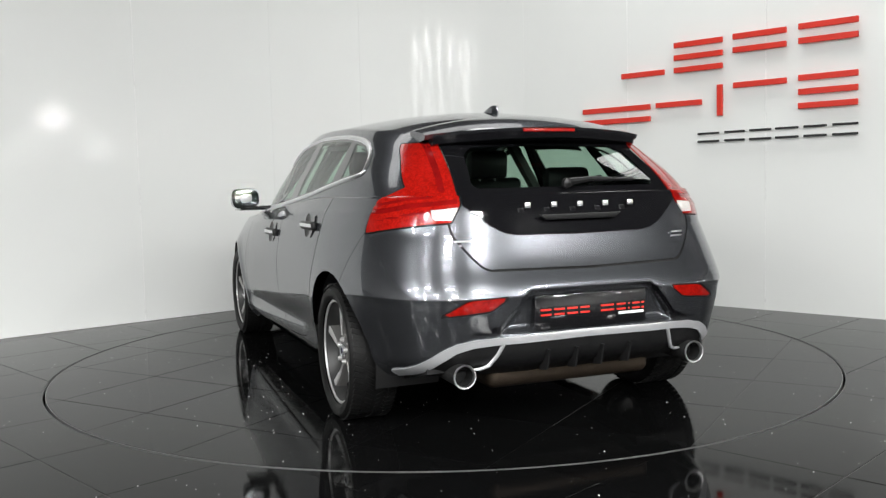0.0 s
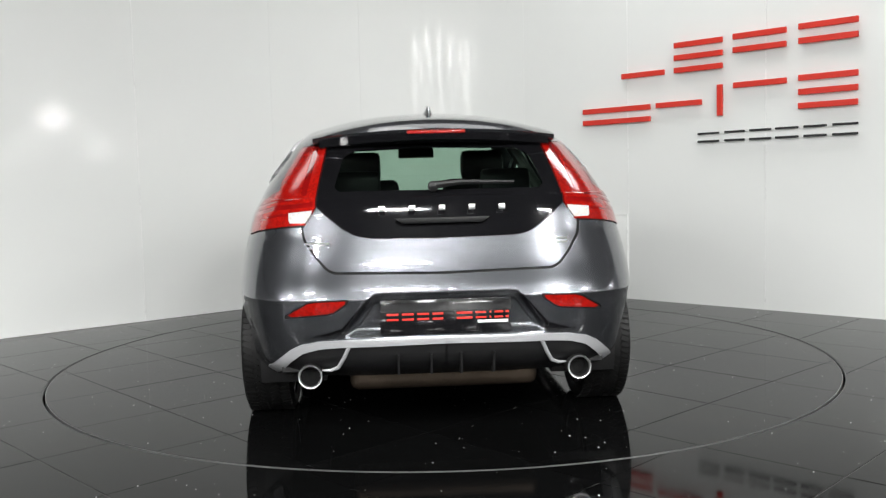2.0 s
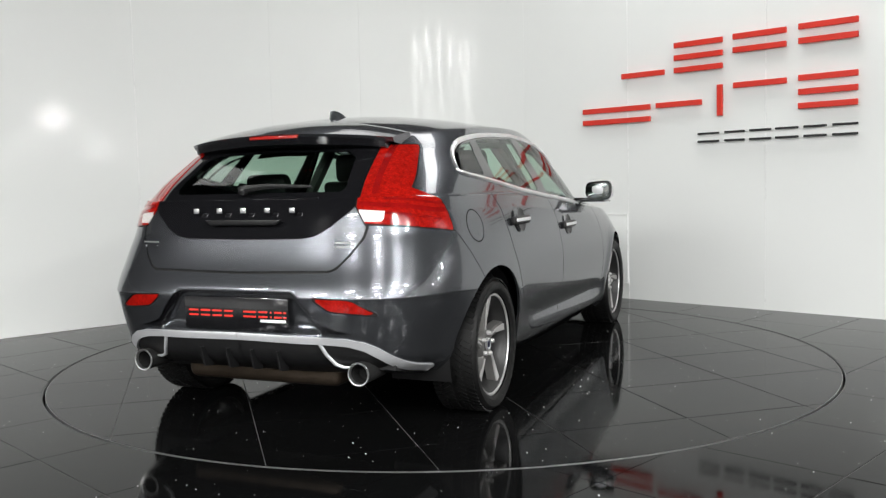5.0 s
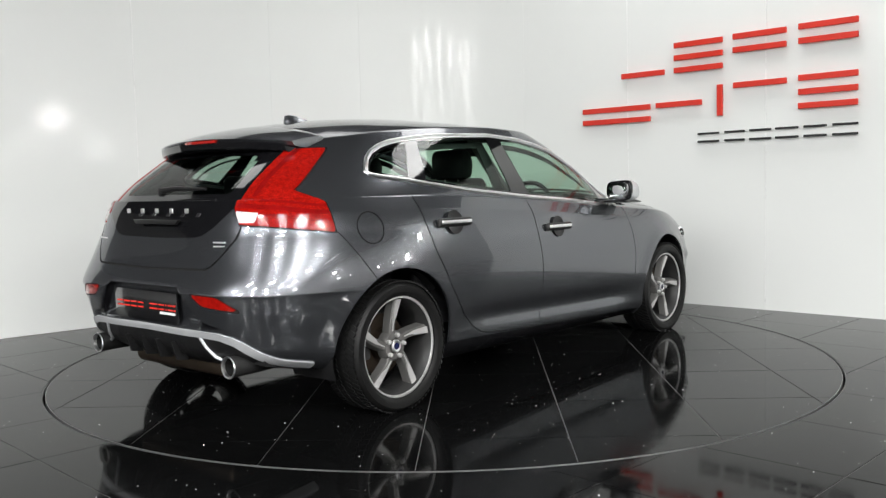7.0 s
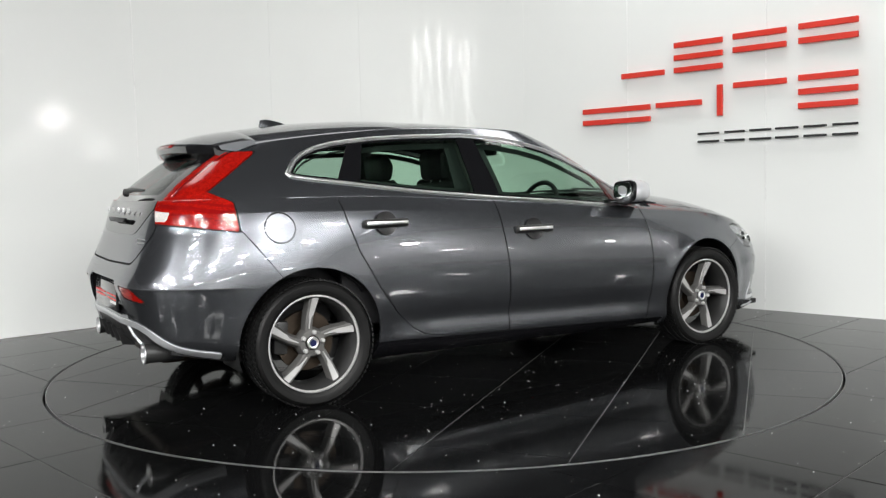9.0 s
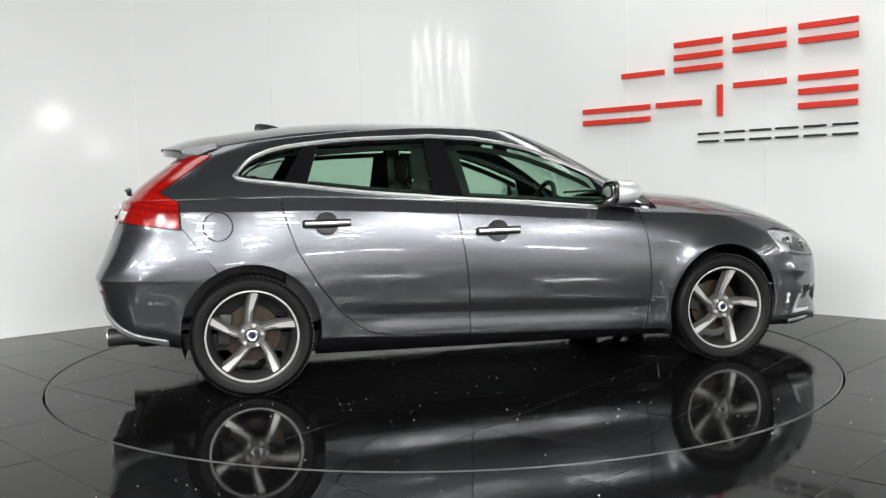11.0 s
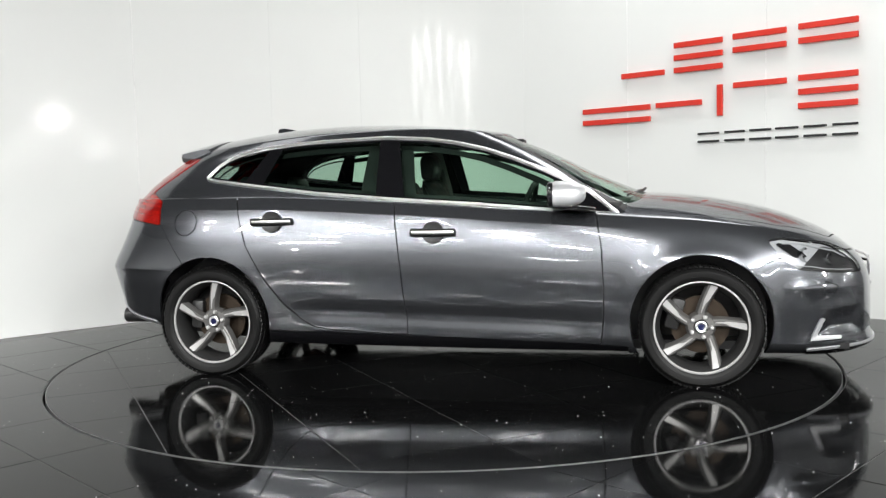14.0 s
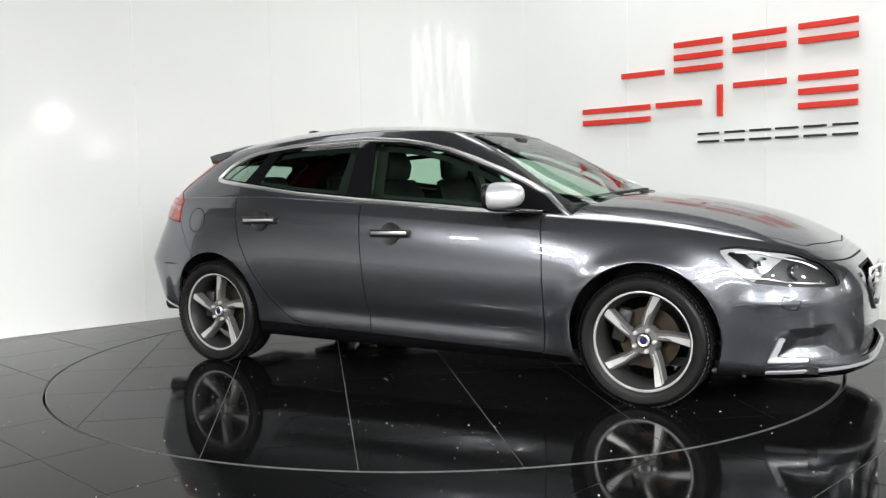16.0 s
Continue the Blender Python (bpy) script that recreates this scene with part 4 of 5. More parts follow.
def ring_at_top():
    xy = ring(REAR_X[-1], FRONT_X[-1], TOP_W, 5.6, 3.9, MID_X, (90, 90))
    return xy[:, 0], xy[:, 1]


def gate_skin(gate):
    """The gloss black upper part of the tailgate and its painted lower part."""
    y, z = np.abs(gate[0][:, 1]), gate[0][:, 2]
    return cut(gate, poly_sd(y, z, BLACK_PANEL))


def make_tail_lamp(car, sh, m):
    V = sh[0]
    base = new("tail_lamp")
    base.parent = car
    tagged(base, "red tail lamp with a pale lower segment")
    x, y, z = V[:, 0], np.abs(V[:, 1]), V[:, 2]
    pale, red = cut(sh, np.maximum.reduce([0.512 + (0.95 - z) * 0.5 - y, y - 0.615, 0.893 - z, z - np.interp(y, [0.5, 0.68], [0.944, 0.928])]))
    x, y, z = red[0][:, 0], np.abs(red[0][:, 1]), red[0][:, 2]
    fold = z - np.interp(y, [0.5, 0.68, 0.76], [0.968, 0.952, 0.93])
    dark, red = cut(red, np.maximum(np.minimum(np.abs(fold) - 0.009, np.maximum(np.minimum(np.abs(fold + 0.032) - 0.005, np.abs(fold - 0.026) - 0.005), 0.6 - y)), 0.515 - y))
    x, y, z = red[0][:, 0], np.abs(red[0][:, 1]), red[0][:, 2]
    spine, red = cut(red, np.maximum(np.abs(y - np.interp(z, [0.98, 1.2], [0.56, 0.515])) - 0.012, 1.0 - z))
    skin("lens", push(red, 0.003), RED_LENS, base, "clear red lens", thick=0.012)
    skin("light_bar", push(spine, 0.0015), RED_DARK, base, "darker red light guide", thick=0.008)
    skin("divider", push(dark, 0.0015), RED_DARK, base, "dark red lens divider", thick=0.008)
    skin("pale_segment", push(pale, 0.002), CLEAR_LENS, base, "pale reversing and indicator lens", thick=0.01)


def make_handle(door, hx, hz, sd, skin_y):
    """Pull handle over a dark disc for the hollow's shade, with a satin strip along its face; skin_y is the half width
    of the door there.
    """
    y0 = sd * skin_y
    h = part("handle", box(0.245, 0.026, 0.042, (hx, y0 + sd * 0.012, hz), 0.012, 3), PLASTIC, door, "black door handle with a satin strip")
    part("strip", box(0.225, 0.006, 0.017, (hx + 0.003, y0 + sd * 0.025, hz + 0.002), 0.0025, 2), CHROME, h)
    # black disc on the door skin: shade of the hollow put into colour
    part("bowl_shade", lathe([(y0 + sd * (0.006 - 0.008 * k * k), 0.058 * (1 - k * k) ** 0.5 + 0.0005) for k in (0.0, 0.3, 0.6, 0.8, 0.92, 1.0)], 28, "y"), PLASTIC, h).matrix_basis = Matrix.Translation((hx, y0 + sd * (0.008 if hx < 0 else 0.004), hz)) @ Matrix.Rotation(radians(sd * 9), 4, "X") @ Matrix.Translation((0, -y0, 0))


def make_head_lamp(car, sh):
    base = new("head_lamp")
    base.parent = car
    tagged(base, "clear head lamp with dark housing")
    skin("cover", sh, LAMP_GLASS, base, "clear lamp cover")
    back = push(sh, -0.018)
    bright, dark = cut(back, np.minimum(back[0][:, 0] + 1.1 * (0.65 - back[0][:, 2]) - 2.03, np.interp(back[0][:, 0], [1.8, 1.95, 2.1, 2.28], [0.71, 0.70, 0.675, 0.62]) - back[0][:, 2]))
    skin("housing", dark, PLASTIC, base, "black lamp housing")
    skin("inner_reflector", bright, LAMP_WHITE, base, "bright inner reflector")
    V, Nn, _ = sh
    sd = 1 if V[:, 1].mean() > 0 else -1
    for cx, cz, r in ((1.99, 0.655, 0.04), (2.11, 0.622, 0.034)):
        i = int(np.argmin((V[:, 0] - cx) ** 2 + (V[:, 2] - cz) ** 2))
        c, n = Vector(V[i]), Vector(Nn[i]).lerp(Vector((1, 0, 0)), 0.55).normalized()
        bm = lathe([(-0.04, r * 0.5), (-0.02, r * 0.85), (0.0, r), (0.004, r * 1.03), (0.0, r * 0.9), (-0.012, r * 0.6), (-0.008, r * 0.3), (-0.006, 0.0004)], 24, "z")
        bmesh.ops.transform(bm, matrix=Matrix.Translation(c - Vector(Nn[i]) * 0.012) @ n.to_track_quat("Z", "Y").to_matrix().to_4x4(), verts=bm.verts)
        part("reflector_bowl", bm, MIRROR_CHROME, base, "chrome lamp reflector")
    for xs, zs, r in (((1.87, 1.95, 2.05, 2.13, 2.19), (0.712, 0.704, 0.686, 0.662, 0.632), 0.004), ((1.93, 2.0, 2.08, 2.16, 2.22), (0.602, 0.588, 0.578, 0.572, 0.568), 0.0028)):
        pts = []
        for cx, cz in zip(xs, zs):
            i = int(np.argmin((V[:, 0] - cx) ** 2 + (V[:, 2] - cz) ** 2))
            pts.append(V[i] - Nn[i] * 0.009)
        part("light_guide", tube(pts, r, 8), LAMP_WHITE, base, "pale light guide bar")
    inner, rest = cut(push(sh, -0.012), poly_sd(V[:, 0], V[:, 2], [(1.83, 0.712), (1.90, 0.712), (2.0, 0.64), (1.93, 0.638)]))
    skin("side_reflector", inner, MIRROR_CHROME, base, "bright side reflector")


def make_grille(car, sh):
    g = skin("grille", push(sh, -0.035), GLOSS_BLACK, car, "gloss black front grille with bright rim", thick=0.005)
    rim = [(2.392, 0.0, 0.60), (2.385, 0.14, 0.60), (2.372, 0.25, 0.598), (2.37, 0.27, 0.56), (2.372, 0.262, 0.515), (2.378, 0.20, 0.44), (2.384, 0.15, 0.408), (2.392, 0.0, 0.402)]
    pts = rim + [(x, -y, z) for x, y, z in rim[-2:0:-1]]
    part("rim", tube(pts, 0.008, 8, closed=True), CHROME, g, "chrome grille rim")
    for k in range(5):
        z = 0.435 + 0.036 * k
        w = 0.17 + 0.02 * k
        part("slat", box(0.012, 2 * w, 0.012, (2.365, 0, z), 0.003), CHROME if k % 2 else GLOSS_BLACK, g)
    part("slash", tube([(2.392, -0.2, 0.45), (2.392, 0.2, 0.58)], 0.011, 6), CHROME, g, "diagonal chrome bar")
    part("badge", lathe([(2.375, 0.048), (2.395, 0.05), (2.398, 0.044), (2.392, 0.03), (2.394, 0.0004)], 28, "x"), CHROME, g).matrix_basis = Matrix.Translation((0.0, 0.0, 0.51))
# ---- wheels ----
RIM_R, TYRE_R, HALF_T = 0.234, 0.3015, 0.106
FACE = 0.014


def spoke(bm, bm_face):
    """One of five broad spokes that lean as they run out: grey flanks and a machined face along one side, notched near the hub."""
    prof = [(0.045, -0.030, 0.010, 0.046), (0.075, -0.029, 0.006, 0.047), (0.10, -0.027, 0.008, 0.048), (0.13, -0.022, 0.015, 0.049), (0.16, -0.016, 0.025, 0.051), (0.195, -0.009, 0.038, 0.054), (0.225, -0.003, 0.050, 0.058)]
    rows = []
    for r, a, b, h in prof:
        rows.append([bm.verts.new((-u, y + FACE, r)) for u, y in ((a - 0.010, h - 0.042), (a, h - 0.008), (a + 0.006, h - 0.004), (b - 0.004, h - 0.004), (b, h - 0.008), (b + 0.010, h - 0.042))])
    for A, B in zip(rows, rows[1:]):
        for i in range(6):
            j = (i + 1) % 6
            bm.faces.new((A[i], A[j], B[j], B[i]))
    bm.faces.new(rows[0])
    bm.faces.new(rows[-1])
    f = [(0.070, -0.016, -0.010, 0.0465), (0.10, -0.014, -0.005, 0.048), (0.122, -0.013, 0.001, 0.0488), (0.136, -0.012, 0.012, 0.0495), (0.16, -0.007, 0.021, 0.051), (0.195, 0.001, 0.034, 0.054), (0.226, 0.008, 0.046, 0.0582)]
    up = [[bm_face.verts.new((-u, h + d + FACE, r)) for u, d in ((a, -0.006), (a + 0.0015, 0.001), (b - 0.0015, 0.001), (b, -0.006))] for r, a, b, h in f]
    for A, B in zip(up, up[1:]):
        for i in range(4):
            j = (i + 1) % 4
            bm_face.faces.new((A[i], A[j], B[j], B[i]))
    bm_face.faces.new(up[0])
    bm_face.faces.new(up[-1])


def build_wheel(car):
    """Front right wheel; its outer face looks along +y before it is placed. The others are copies."""
    w = new("wheel")
    w.parent = car
    tagged(w, "five-spoke alloy wheel with a low tyre")
    T, H = TYRE_R, HALF_T
    prof = [(-H * 0.9, RIM_R), (-H, RIM_R + 0.02), (-H * 1.02, RIM_R + 0.04), (-H * 0.95, T - 0.012), (-H * 0.8, T - 0.002), (-H * 0.45, T), (0, T + 0.001), (H * 0.45, T), (H * 0.8, T - 0.002), (H * 0.95, T - 0.012), (H * 1.02, RIM_R + 0.045), (H * 1.02, RIM_R + 0.028), (H * 0.98, RIM_R + 0.012), (H * 0.9, RIM_R)]
    tyre = part("tyre", lathe(prof, 96, "y"), RUBBER, w, "black low-profile tyre")
    tread = bmesh.new()
    for k in range(72):
        a = 2 * math.pi * k / 72
        for y, tilt in ((-0.078, 0.35), (0.078, -0.35), (-0.03, 0.6), (0.03, -0.6)):
            m = Matrix.Rotation(a, 4, "Y") @ Matrix.Translation((0, y, T + 0.0015)) @ Matrix.Rotation(tilt, 4, "Z")
            box(0.019, 0.04, 0.006, (0, 0, 0), m=m, bm=tread)
    part("tread", tread, RUBBER, tyre, "tread blocks", kind="stuff", smooth=False)
    groove = [lathe([(H * 1.025, r - 0.001), (H * 1.028, r), (H * 1.025, r + 0.001)], 72, "y") for r in (0.255, 0.280)]
    for g in groove:
        part("sidewall_rib", g, RUBBER, tyre)
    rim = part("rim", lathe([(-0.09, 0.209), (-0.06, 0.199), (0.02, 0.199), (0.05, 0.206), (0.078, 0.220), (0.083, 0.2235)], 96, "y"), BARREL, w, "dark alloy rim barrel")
    part("rim_edge", lathe([(0.083, 0.2225), (0.0895, 0.2245), (0.0905, 0.230), (0.088, 0.2355), (0.080, 0.236), (-0.09, 0.236)], 120, "y"), ALLOY, rim, "machined rim edge")
    sp, face = bmesh.new(), bmesh.new()
    spoke(sp, face)
    s0 = part("spoke", sp, ALLOY_DARK, rim, smooth=False)
    f0 = part("spoke_face", face, ALLOY, rim, "machined spoke face", smooth=False)
    for k in range(5):
        m = Matrix.Rotation(radians(72 * k + 5), 4, "Y")
        for o in (s0, f0):
            c = o if k == 0 else o.copy()
            if k:
                scene.collection.objects.link(c)
            c.matrix_basis = m
    part("hub", lathe([(0.0, 0.075), (0.030, 0.072), (0.044, 0.062), (0.046, 0.036), (0.040, 0.034)], 48, "y"), ALLOY_DARK, rim).matrix_basis = Matrix.Translation((0, FACE, 0))
    part("centre_cap", lathe([(0.038, 0.025), (0.050, 0.0245), (0.054, 0.020), (0.055, 0.0004)], 32, "y"), BLUE, rim, "dark blue centre cap").matrix_basis = Matrix.Translation((0, FACE, 0))
    part("cap_ring", lathe([(0.046, 0.031), (0.0535, 0.030), (0.0565, 0.024), (0.0545, 0.0165)], 28, "y"), CHROME, rim).matrix_basis = Matrix.Translation((0, FACE, 0))
    for k in range(5):
        a = radians(72 * k - 6)
        b = part("wheel_bolt", lathe([(0.036, 0.0115), (0.056, 0.011), (0.061, 0.008), (0.062, 0.0004)], 12, "y"), ALLOY, rim)
        b.matrix_basis = Matrix.Translation((0.052 * math.sin(a), FACE, 0.052 * math.cos(a)))
    br = part("brake_disc", lathe([(-0.03, 0.07), (-0.03, 0.145), (-0.052, 0.145), (-0.052, 0.07)], 48, "y", close=True), DISC, w, "worn steel brake disc")
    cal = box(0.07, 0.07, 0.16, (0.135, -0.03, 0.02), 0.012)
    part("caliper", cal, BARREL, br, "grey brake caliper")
    part("hat", lathe([(-0.03, 0.075), (0.0, 0.07), (0.0, 0.0004)], 32, "y"), DISC, br)
    return w


def place_wheels(car):
    w = build_wheel(car)
    yo = 0.768
    first = True
    for ax in (AXLE_R, AXLE_F):
        for sd in (-1, 1):
            turn = 0 if sd > 0 else 180
            m = pose(ax, sd * yo, TYRE_R - 0.004, 0, 0, turn)
            if sd < 0:
                m = m @ Matrix.Rotation(radians(-16 if ax > 0 else -4), 4, "Y")
            if first:
                w.matrix_basis = m
                first = False
            else:
                c = copy_thing(w, m)
    for ax in (AXLE_R, AXLE_F):
        for sd in (-1, 1):
            bm = bmesh.new()
            cols = []
            for k in range(33):
                a = radians(-20 + 220 * k / 32)
                c, s = math.cos(a), math.sin(a)
                cols.append([bm.verts.new((ax + 0.352 * c, sd * y, WHEEL_Z + 0.004 + 0.352 * s)) for y in ((0.85 if s > 0.6 else 0.785), 0.50)])
            for A, B in zip(cols, cols[1:]):
                bm.faces.new((A[0], A[1], B[1], B[0]))
            bm.faces.new([c[1] for c in cols])
            part("wheel_arch_liner", bm, PLASTIC, car, "black wheel arch liner")


# ---- rest of the outside ----
def build_mirror(car, sd):
    """Door mirror: bright cap over a black foot, with the glass facing back."""
    m = new("door_mirror")
    m.parent = car
    tagged(m, "door mirror with bright silver cap")
    bm = bmesh.new()
    bmesh.ops.create_uvsphere(bm, u_segments=28, v_segments=18, radius=1)
    for v in bm.verts:
        x, y, z = v.co
        v.co = (0.125 * (abs(x) ** 0.8) * (1 if x > 0 else -0.4), 0.088 * math.copysign(abs(y) ** 0.75, y), 0.064 * math.copysign(abs(z) ** 0.75, z))
        v.co.x += 0.05 * (1 if v.co.x > 0 else 0) * (1 - abs(y)) * 0.3
        v.co.z -= 0.012 * (y * sd)
    bmesh.ops.translate(bm, vec=(0.785, sd * 0.918, 0.974), verts=bm.verts)
    hull = part("cap", bm, SILVER, m, "silver mirror cap")
    face = [(sd * (0.918 + a * 0.43), 0.972 + b * 0.84) for a, b in ((-0.16, -0.045), (-0.15, 0.05), (0.13, 0.06), (0.17, 0.035), (0.165, -0.03), (0.12, -0.062))]
    grown = [(sd * 0.918 + (a - sd * 0.918) * 1.24, 0.972 + (b - 0.972) * 1.26) for a, b in face]
    part("mirror_glass", slab(round_poly(face, 0.03), 0.7375, 0.7435, "x", bevel=0.001), MIRROR_CHROME, m, "mirror glass")
    part("rim", slab(round_poly(grown, 0.04), 0.742, 0.768, "x", bevel=0.006), GLOSS_BLACK, m, "black mirror rim")
    part("foot", slab([(0.745, 0.925), (0.84, 0.922), (0.90, 0.912), (0.97, 0.902), (0.97, 0.892), (0.80, 0.895), (0.745, 0.905)], sd * 0.72, sd * 0.955, "y", bevel=0.006), GLOSS_BLACK, m, "black mirror foot")


def build_outside(car):
    # roof spoiler with its lamp: the roof's own line carried on past the rear window
    def roof_z(x, y):
        q = max(x, -1.42)
        z = float(rail_line(q)) + float(roof_rise(q)) * max(0.0, 1 - (abs(y) / 0.575) ** 2.2)
        return z + 0.2 * min(0, x + 1.42) - 0.5 * min(0, x + 1.42) ** 2

    bm = bmesh.new()
    rows = []
    for k in range(29):
        y = -0.53 + 1.06 * k / 28
        u = abs(y) / 0.53
        tip = -1.60 + 0.12 * u ** 2.6
        xs = [-1.30 + (tip + 1.30) * j / 8 for j in range(9)]
        top_ = [(x, roof_z(x, y) + 0.005 - 0.006 * (j == 0)) for j, x in enumerate(xs)]
        low_ = [(x + 0.012, roof_z(x, y) - 0.014 - 0.05 * ((x - tip) / (-1.30 - tip)) ** 0.8) for x in xs[::-1]]
        rows.append([bm.verts.new((x, y, z)) for x, z in top_ + low_])
    for A, B in zip(rows, rows[1:]):
        for i in range(len(A)):
            j = (i + 1) % len(A)
            bm.faces.new((A[i], A[j], B[j], B[i]))
    bm.faces.new(rows[0])
    bm.faces.new(rows[-1])
    sp = part("spoiler", bm, PAINT, car, "grey roof spoiler over the rear window")
    zt = roof_z(-1.595, 0)
    # the spoiler's down-facing side, its shade put in as gloss black
    under, rows = bmesh.new(), []
    for k in range(25):
        y = -0.50 + 1.0 * k / 24
        tip = -1.60 + 0.12 * (abs(y) / 0.53) ** 2.6
        z = roof_z(tip, y)
        rows.append([under.verts.new((tip + dx, y, z + dz)) for dx, dz in ((-0.001, -0.007), (0.006, -0.040), (0.05, -0.054), (0.13, -0.04), (0.11, -0.02))])
    for A, B in zip(rows, rows[1:]):
        for i in range(5):
            j = (i + 1) % 5
            under.faces.new((A[i], A[j], B[j], B[i]))
    under.faces.new(rows[0])
    under.faces.new(rows[-1])
    part("underside", under, GLOSS_BLACK, sp, "rear face and underside, coloured black for their shade")
    part("brake_light", box(0.014, 0.25, 0.015, (-1.598, 0, zt - 0.010), 0.004, 2), RED_LENS, sp, "red high brake light")
    # shark fin
    bm = bmesh.new()
    rows = []
    for k in range(9):
        t = k / 8
        h = 0.060 * (1 - (1 - min(t * 1.15, 1)) ** 1.6) if t < 0.87 else 0.060 * (1 - t) / 0.13 * 0.9 + 0.004
        w = 0.026 * math.sin(math.pi * min(t * 0.8 + 0.12, 1)) + 0.004
        x = -0.885 - 0.205 * t
        rows.append([bm.verts.new((x - hh * 0.25, yy, float(rail_line(x) + roof_rise(x)) - 0.02 + hh)) for yy, hh in ((-w, 0), (-w * 0.75, h * 0.45), (-w * 0.2, h * 0.98), (w * 0.2, h * 0.98), (w * 0.75, h * 0.45), (w, 0))])
    for A, B in zip(rows, rows[1:]):
        for i in range(5):
            bm.faces.new((A[i], A[i + 1], B[i + 1], B[i]))
    bm.faces.new(rows[0])
    bm.faces.new(rows[-1])
    part("aerial_fin", bm, PAINT, car, "grey shark-fin aerial")
    # number plate and its printed bars
    pl = part("number_plate", box(0.012, 0.515, 0.135, (-1.925, 0, 0.522), 0.003), PLATE_BLACK, car, "black show plate with red bars")
    for a, b in ((0.235, 0.185), (0.175, 0.125), (0.115, 0.065), (0.055, 0.01), (-0.04, -0.105), (-0.115, -0.16), (-0.17, -0.18), (-0.19, -0.228), (-0.234, -0.25)):
        bars = bmesh.new()
        for z in (0.512, 0.532):
            box(0.003, a - b - 0.004, 0.007, (-1.9325, (a + b) / 2, z), bm=bars)
        part("red_bar", bars, PLATE_RED, pl, smooth=False)
    part("white_bar", box(0.003, 0.12, 0.011, (-1.9325, -0.185, 0.496)), WHITE_PRINT, pl, smooth=False)
    # raised shapes across the black panel, and small badges
    for k in range(5):
        y = 0.24 - 0.12 * k
        part("badge_piece", box(0.006, 0.026, 0.022, (-1.848, y, 0.945), 0.002), CHROME, car, "small chrome raised shape")
    part("grip_recess", slab([(-0.19, 0.906), (0.19, 0.906), (0.16, 0.884), (-0.16, 0.884)], -1.862, -1.845, "x", bevel=0.004), PLASTIC, car, "black hatch grip")
    for y, w in ((0.50, 0.10), (-0.47, 0.065)):
        bm = bmesh.new()
        for z in (0.795, 0.812):
            box(0.006, w, 0.007, (-1.838 if y > 0 else -1.85, y, z), 0.001, 1, bm=bm, )
        bmesh.ops.rotate(bm, cent=(-1.838, y, 0.80), matrix=Matrix.Rotation(radians(-14 if y > 0 else 14), 3, "Z"), verts=bm.verts)
        part("badge", bm, CHROME, car, "chrome model badge as plain bars", smooth=False)
    # rear wiper
    wp = part("rear_wiper", tube([(-1.80, 0.02, 1.035), (-1.79, -0.08, 1.045), (-1.785, -0.30, 1.04)], [0.016, 0.011, 0.006], 8), PLASTIC, car, "black rear wiper")
    part("pivot", lathe([(0.0, 0.022), (0.02, 0.02), (0.028, 0.0004)], 20, "x"), PLASTIC, wp).matrix_basis = Matrix.Translation((-1.79, 0.03, 1.03)) @ Matrix.Rotation(math.pi, 4, "Z")
    # exhausts
    for sd in (-1, 1):
        bm = lathe([(-1.70, 0.044), (-1.85, 0.046), (-1.877, 0.0475), (-1.88, 0.045), (-1.87, 0.0412)], 36, "x")
        bmesh.ops.translate(bm, vec=(0, sd * 0.541, 0.287), verts=bm.verts)
        ex = part("exhaust_tip", bm, BARREL, car, "dark exhaust tip with a chrome ring")
        part("ring", lathe([(-1.877, 0.0485), (-1.8815, 0.047), (-1.8805, 0.0415), (-1.866, 0.0395)], 36, "x"), CHROME, ex).matrix_basis = Matrix.Translation((0, sd * 0.541, 0.287))
        part("bore", lathe([(-1.868, 0.0411), (-1.80, 0.040), (-1.795, 0.0004)], 24, "x"), GAP, car, "dark exhaust bore").matrix_basis = Matrix.Translation((0, sd * 0.541, 0.287))
        # fine silver line dropping from the strip to the exhaust
        part("accent", tube([(-1.905, sd * 0.385, 0.405), (-1.888, sd * 0.405, 0.36), (-1.860, sd * 0.43, 0.318), (-1.848, sd * 0.46, 0.305), (-1.835, sd * 0.495, 0.303)], [0.008, 0.008, 0.008, 0.007, 0.004], 8), SILVER, car, "silver accent line of the diffuser")
        for y in (0.06, 0.19):
            part("fin", slab([(-1.925, 0.37), (-1.90, 0.285), (-1.84, 0.275), (-1.84, 0.37)], sd * y - 0.004, sd * y + 0.004, "y"), PLASTIC, car, "diffuser fin")
    part("silencer", box(0.30, 0.78, 0.12, (-1.62, 0.0, 0.255), 0.04, 4), DISC, car, "dull steel silencer box")
    part("underbody", slab([(-1.78, 0.29), (-1.5, 0.22), (-0.75, 0.16), (1.0, 0.15), (1.9, 0.16), (2.2, 0.17), (2.2, 0.20), (1.0, 0.20), (-1.5, 0.30), (-1.78, 0.33)], -0.66, 0.66, "y"), PLASTIC, car, "black underbody")
    # wipers at the windscreen
    part("wiper", tube([(1.12, -0.52, 0.955), (1.20, -0.2, 0.975), (1.215, 0.1, 0.982)], 0.008, 6), PLASTIC, car, "black windscreen wiper")
    part("wiper", tube([(1.20, 0.02, 0.972), (1.16, 0.4, 0.965), (1.08, 0.6, 0.955)], 0.008, 6), PLASTIC, car, "black windscreen wiper")
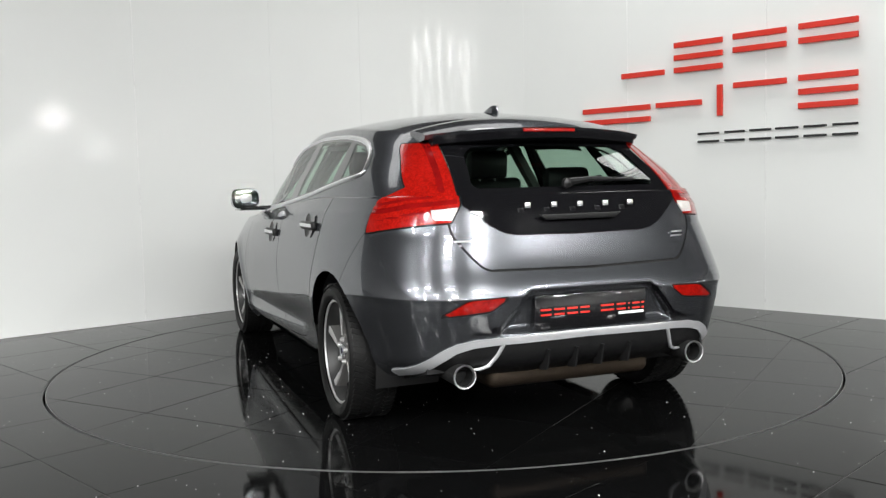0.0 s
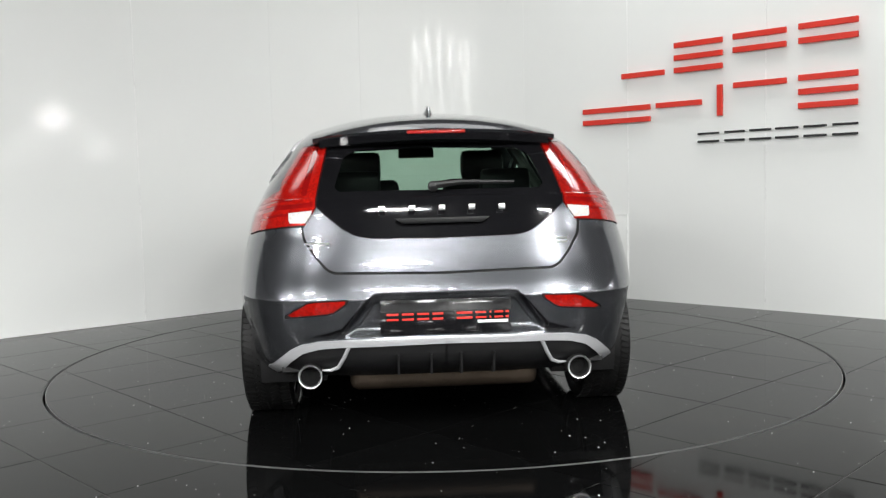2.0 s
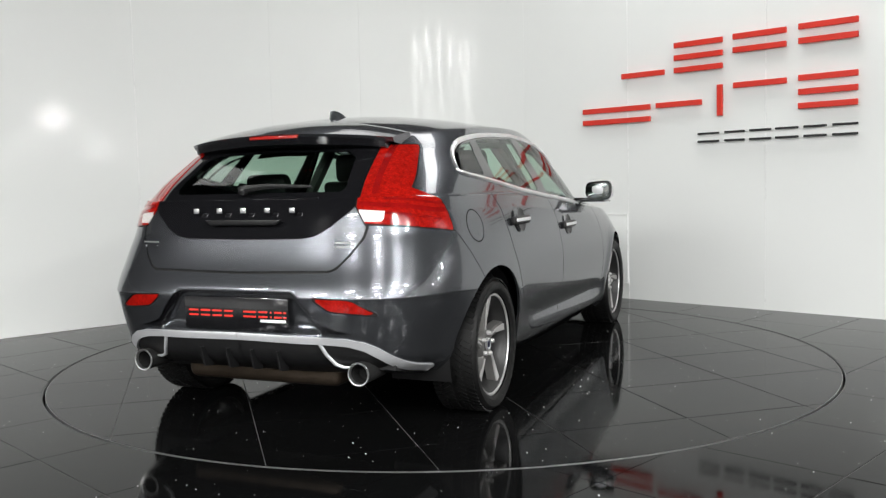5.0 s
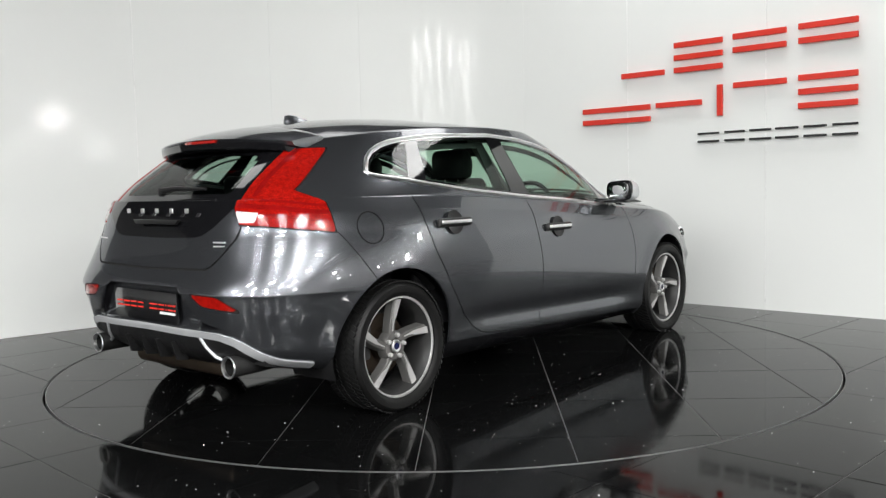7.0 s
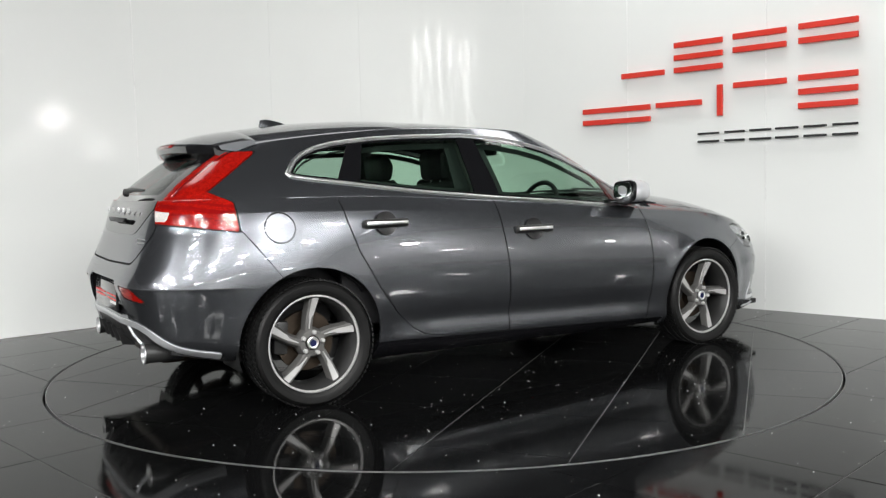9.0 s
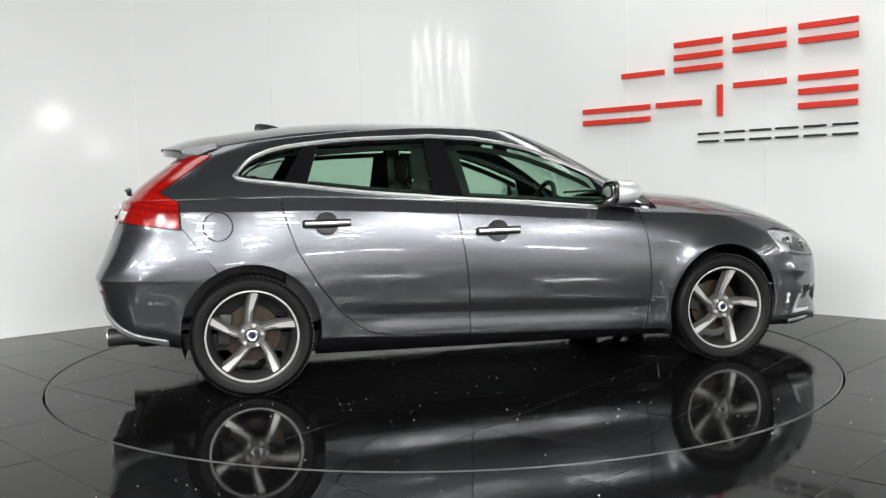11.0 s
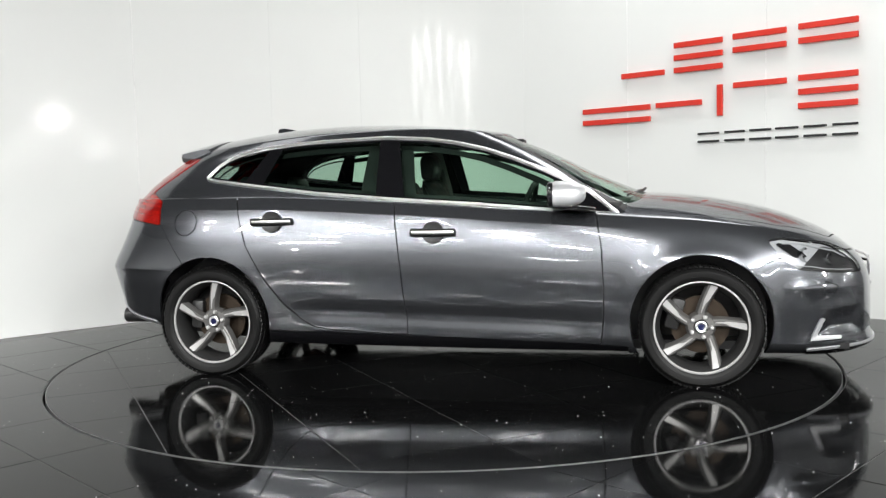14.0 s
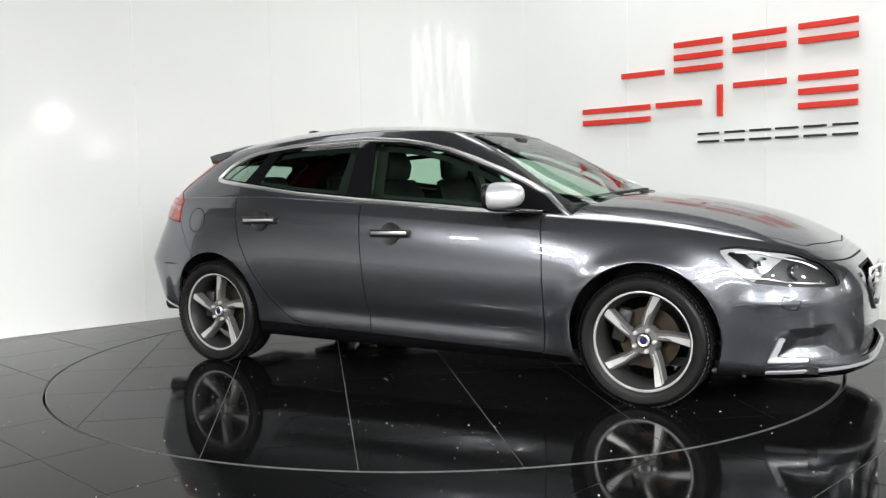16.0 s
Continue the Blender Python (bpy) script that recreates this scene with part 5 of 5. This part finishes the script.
    part("scuttle", slab([(1.08, -0.68), (1.21, -0.4), (1.245, 0.0), (1.21, 0.4), (1.08, 0.68), (1.0, 0.66), (1.0, -0.66)], 0.885, 0.925, "z", bevel=0.004), PLASTIC, car, "black scuttle panel")


# ---- cabin ----
def build_seat(car, x, y, headrest=True):
    s = new("seat")
    s.parent = car
    tagged(s, "charcoal leather front seat")
    back = [(x - 0.22, 0.5), (x - 0.30, 0.75), (x - 0.36, 0.98), (x - 0.37, 1.05), (x - 0.33, 1.07), (x - 0.28, 1.0), (x - 0.18, 0.72), (x - 0.10, 0.5)]
    part("backrest", slab(back, y - 0.23, y + 0.23, "y", bevel=0.035), TRIM_DARK, s)
    part("cushion", box(0.5, 0.48, 0.16, (x + 0.06, y, 0.47), 0.05, 3), TRIM_DARK, s)
    part("headrest", slab([(x - 0.39, 1.06), (x - 0.40, 1.20), (x - 0.37, 1.235), (x - 0.32, 1.22), (x - 0.29, 1.15), (x - 0.31, 1.06)], y - 0.125, y + 0.125, "y", bevel=0.03), TRIM_DARK, s)
    for k in (-0.05, 0.05):
        part("post", tube([(x - 0.345, y + k, 0.98), (x - 0.355, y + k, 1.1)], 0.007, 6), CHROME, s)


def build_cabin(car):
    build_seat(car, 0.18, -0.36)
    build_seat(car, 0.18, 0.36)
    bench = new("rear_bench")
    bench.parent = car
    tagged(bench, "charcoal leather rear bench")
    part("backrest", slab([(-0.95, 0.5), (-1.08, 0.75), (-1.14, 0.96), (-1.10, 0.985), (-1.02, 0.96), (-0.80, 0.5)], -0.58, 0.58, "y", bevel=0.03), TRIM_DARK, bench)
    part("cushion", box(0.5, 1.16, 0.16, (-0.62, 0, 0.44), 0.05, 3), TRIM_DARK, bench)
    for y in (-0.36, 0.36):
        part("headrest", slab([(-1.14, 0.98), (-1.15, 1.09), (-1.11, 1.115), (-1.07, 1.08), (-1.06, 0.98)], y - 0.12, y + 0.12, "y", bevel=0.025), TRIM_DARK, bench)
    part("dashboard", slab([(0.66, 0.62), (0.70, 0.82), (0.78, 0.885), (0.95, 0.905), (1.14, 0.90), (1.14, 0.6)], -0.66, 0.66, "y", bevel=0.02), TRIM_DARK, car, "dark dashboard")
    wh = [(0.55 + 0.06 * math.sin(a) * 1.0, 0.36 * -1 + 0.185 * math.cos(a), 0.86 + 0.17 * math.sin(a)) for a in [2 * math.pi * k / 28 for k in range(28)]]
    st = part("steering_wheel", tube(wh, 0.015, 8, closed=True), TRIM_DARK, car, "black steering wheel")
    part("spokes", box(0.03, 0.34, 0.05, (0.56, -0.36, 0.86), 0.012), TRIM_DARK, st)
    part("column", tube([(0.57, -0.36, 0.86), (0.78, -0.36, 0.80)], 0.03, 10), TRIM_DARK, st)
    part("inner_mirror", box(0.03, 0.23, 0.065, (0.42, 0, 1.24), 0.012, 3), PLASTIC, car, "interior mirror")
    part("sensor_pod", box(0.10, 0.12, 0.05, (0.46, 0, 1.27), 0.015, 3), PLASTIC, car, "sensor pod behind the windscreen")
    part("cabin_floor", box(2.6, 1.36, 0.03, (-0.3, 0, 0.34)), TRIM_DARK, car, "dark carpet")
    part("boot_floor", box(0.70, 1.1, 0.03, (-1.42, 0, 0.60)), TRIM_DARK, car, "dark boot carpet")
    for sd in (-1, 1):
        part("door_card", slab([(-0.98, 0.36), (0.92, 0.30), (0.95, 0.82), (-0.1, 0.925), (-0.98, 0.985)], sd * 0.77, sd * 0.79, "y"), TRIM_DARK, car, "dark door trim")
        part("boot_side", slab([(-1.62, 0.4), (-0.98, 0.36), (-0.98, 0.98), (-1.30, 1.0), (-1.62, 0.97)], sd * 0.62, sd * 0.64, "y"), TRIM_DARK, car, "dark boot side trim")
        part("b_post", tube([(-0.12, sd * 0.73, 0.4), (-0.13, sd * 0.73, 0.95), (-0.17, sd * 0.51, 1.29)], 0.035, 8), HEADLINER, car, "inner pillar trim")
    bm = bmesh.new()
    rows = [[bm.verts.new((x, y, 1.30 + 0.045 * (1 - (y / 0.5) ** 2) - 0.16 * max(-x - 0.9, 0) ** 1.5 - 0.10 * max(x + 0.1, 0) ** 1.4)) for y in np.linspace(-0.5, 0.5, 9)] for x in np.linspace(-1.38, 0.36, 14)]
    for A, B in zip(rows, rows[1:]):
        for i in range(8):
            bm.faces.new((A[i], A[i + 1], B[i + 1], B[i]))
    part("headliner", bm, HEADLINER, car, "grey roof lining")


CAR = thing("car", "dark grey five-door hatchback on the turntable", "car")
build_body(CAR)
place_wheels(CAR)
for side_ in (-1, 1):
    build_mirror(CAR, side_)
build_outside(CAR)
build_cabin(CAR)


# ---- what turns ----
def heading(t):
    return 112.134 - 8.8557 * t - 0.0197 * t * t + 0.001148 * t ** 3


def motions():
    """The disc turns at an even rate and carries the car, whose axis lies 0.12 m beside the disc's centre."""
    steps = [k * 0.5 for k in range(33)]
    walk(TURN, [(t, pose(0, 0, 0, 0, 0, heading(t))) for t in steps])
    walk(CAR, [(t, pose(0, 0, 0, 0, 0, heading(t) - 0.4) @ pose(0.002, 0.12, 0)) for t in steps])


motions()
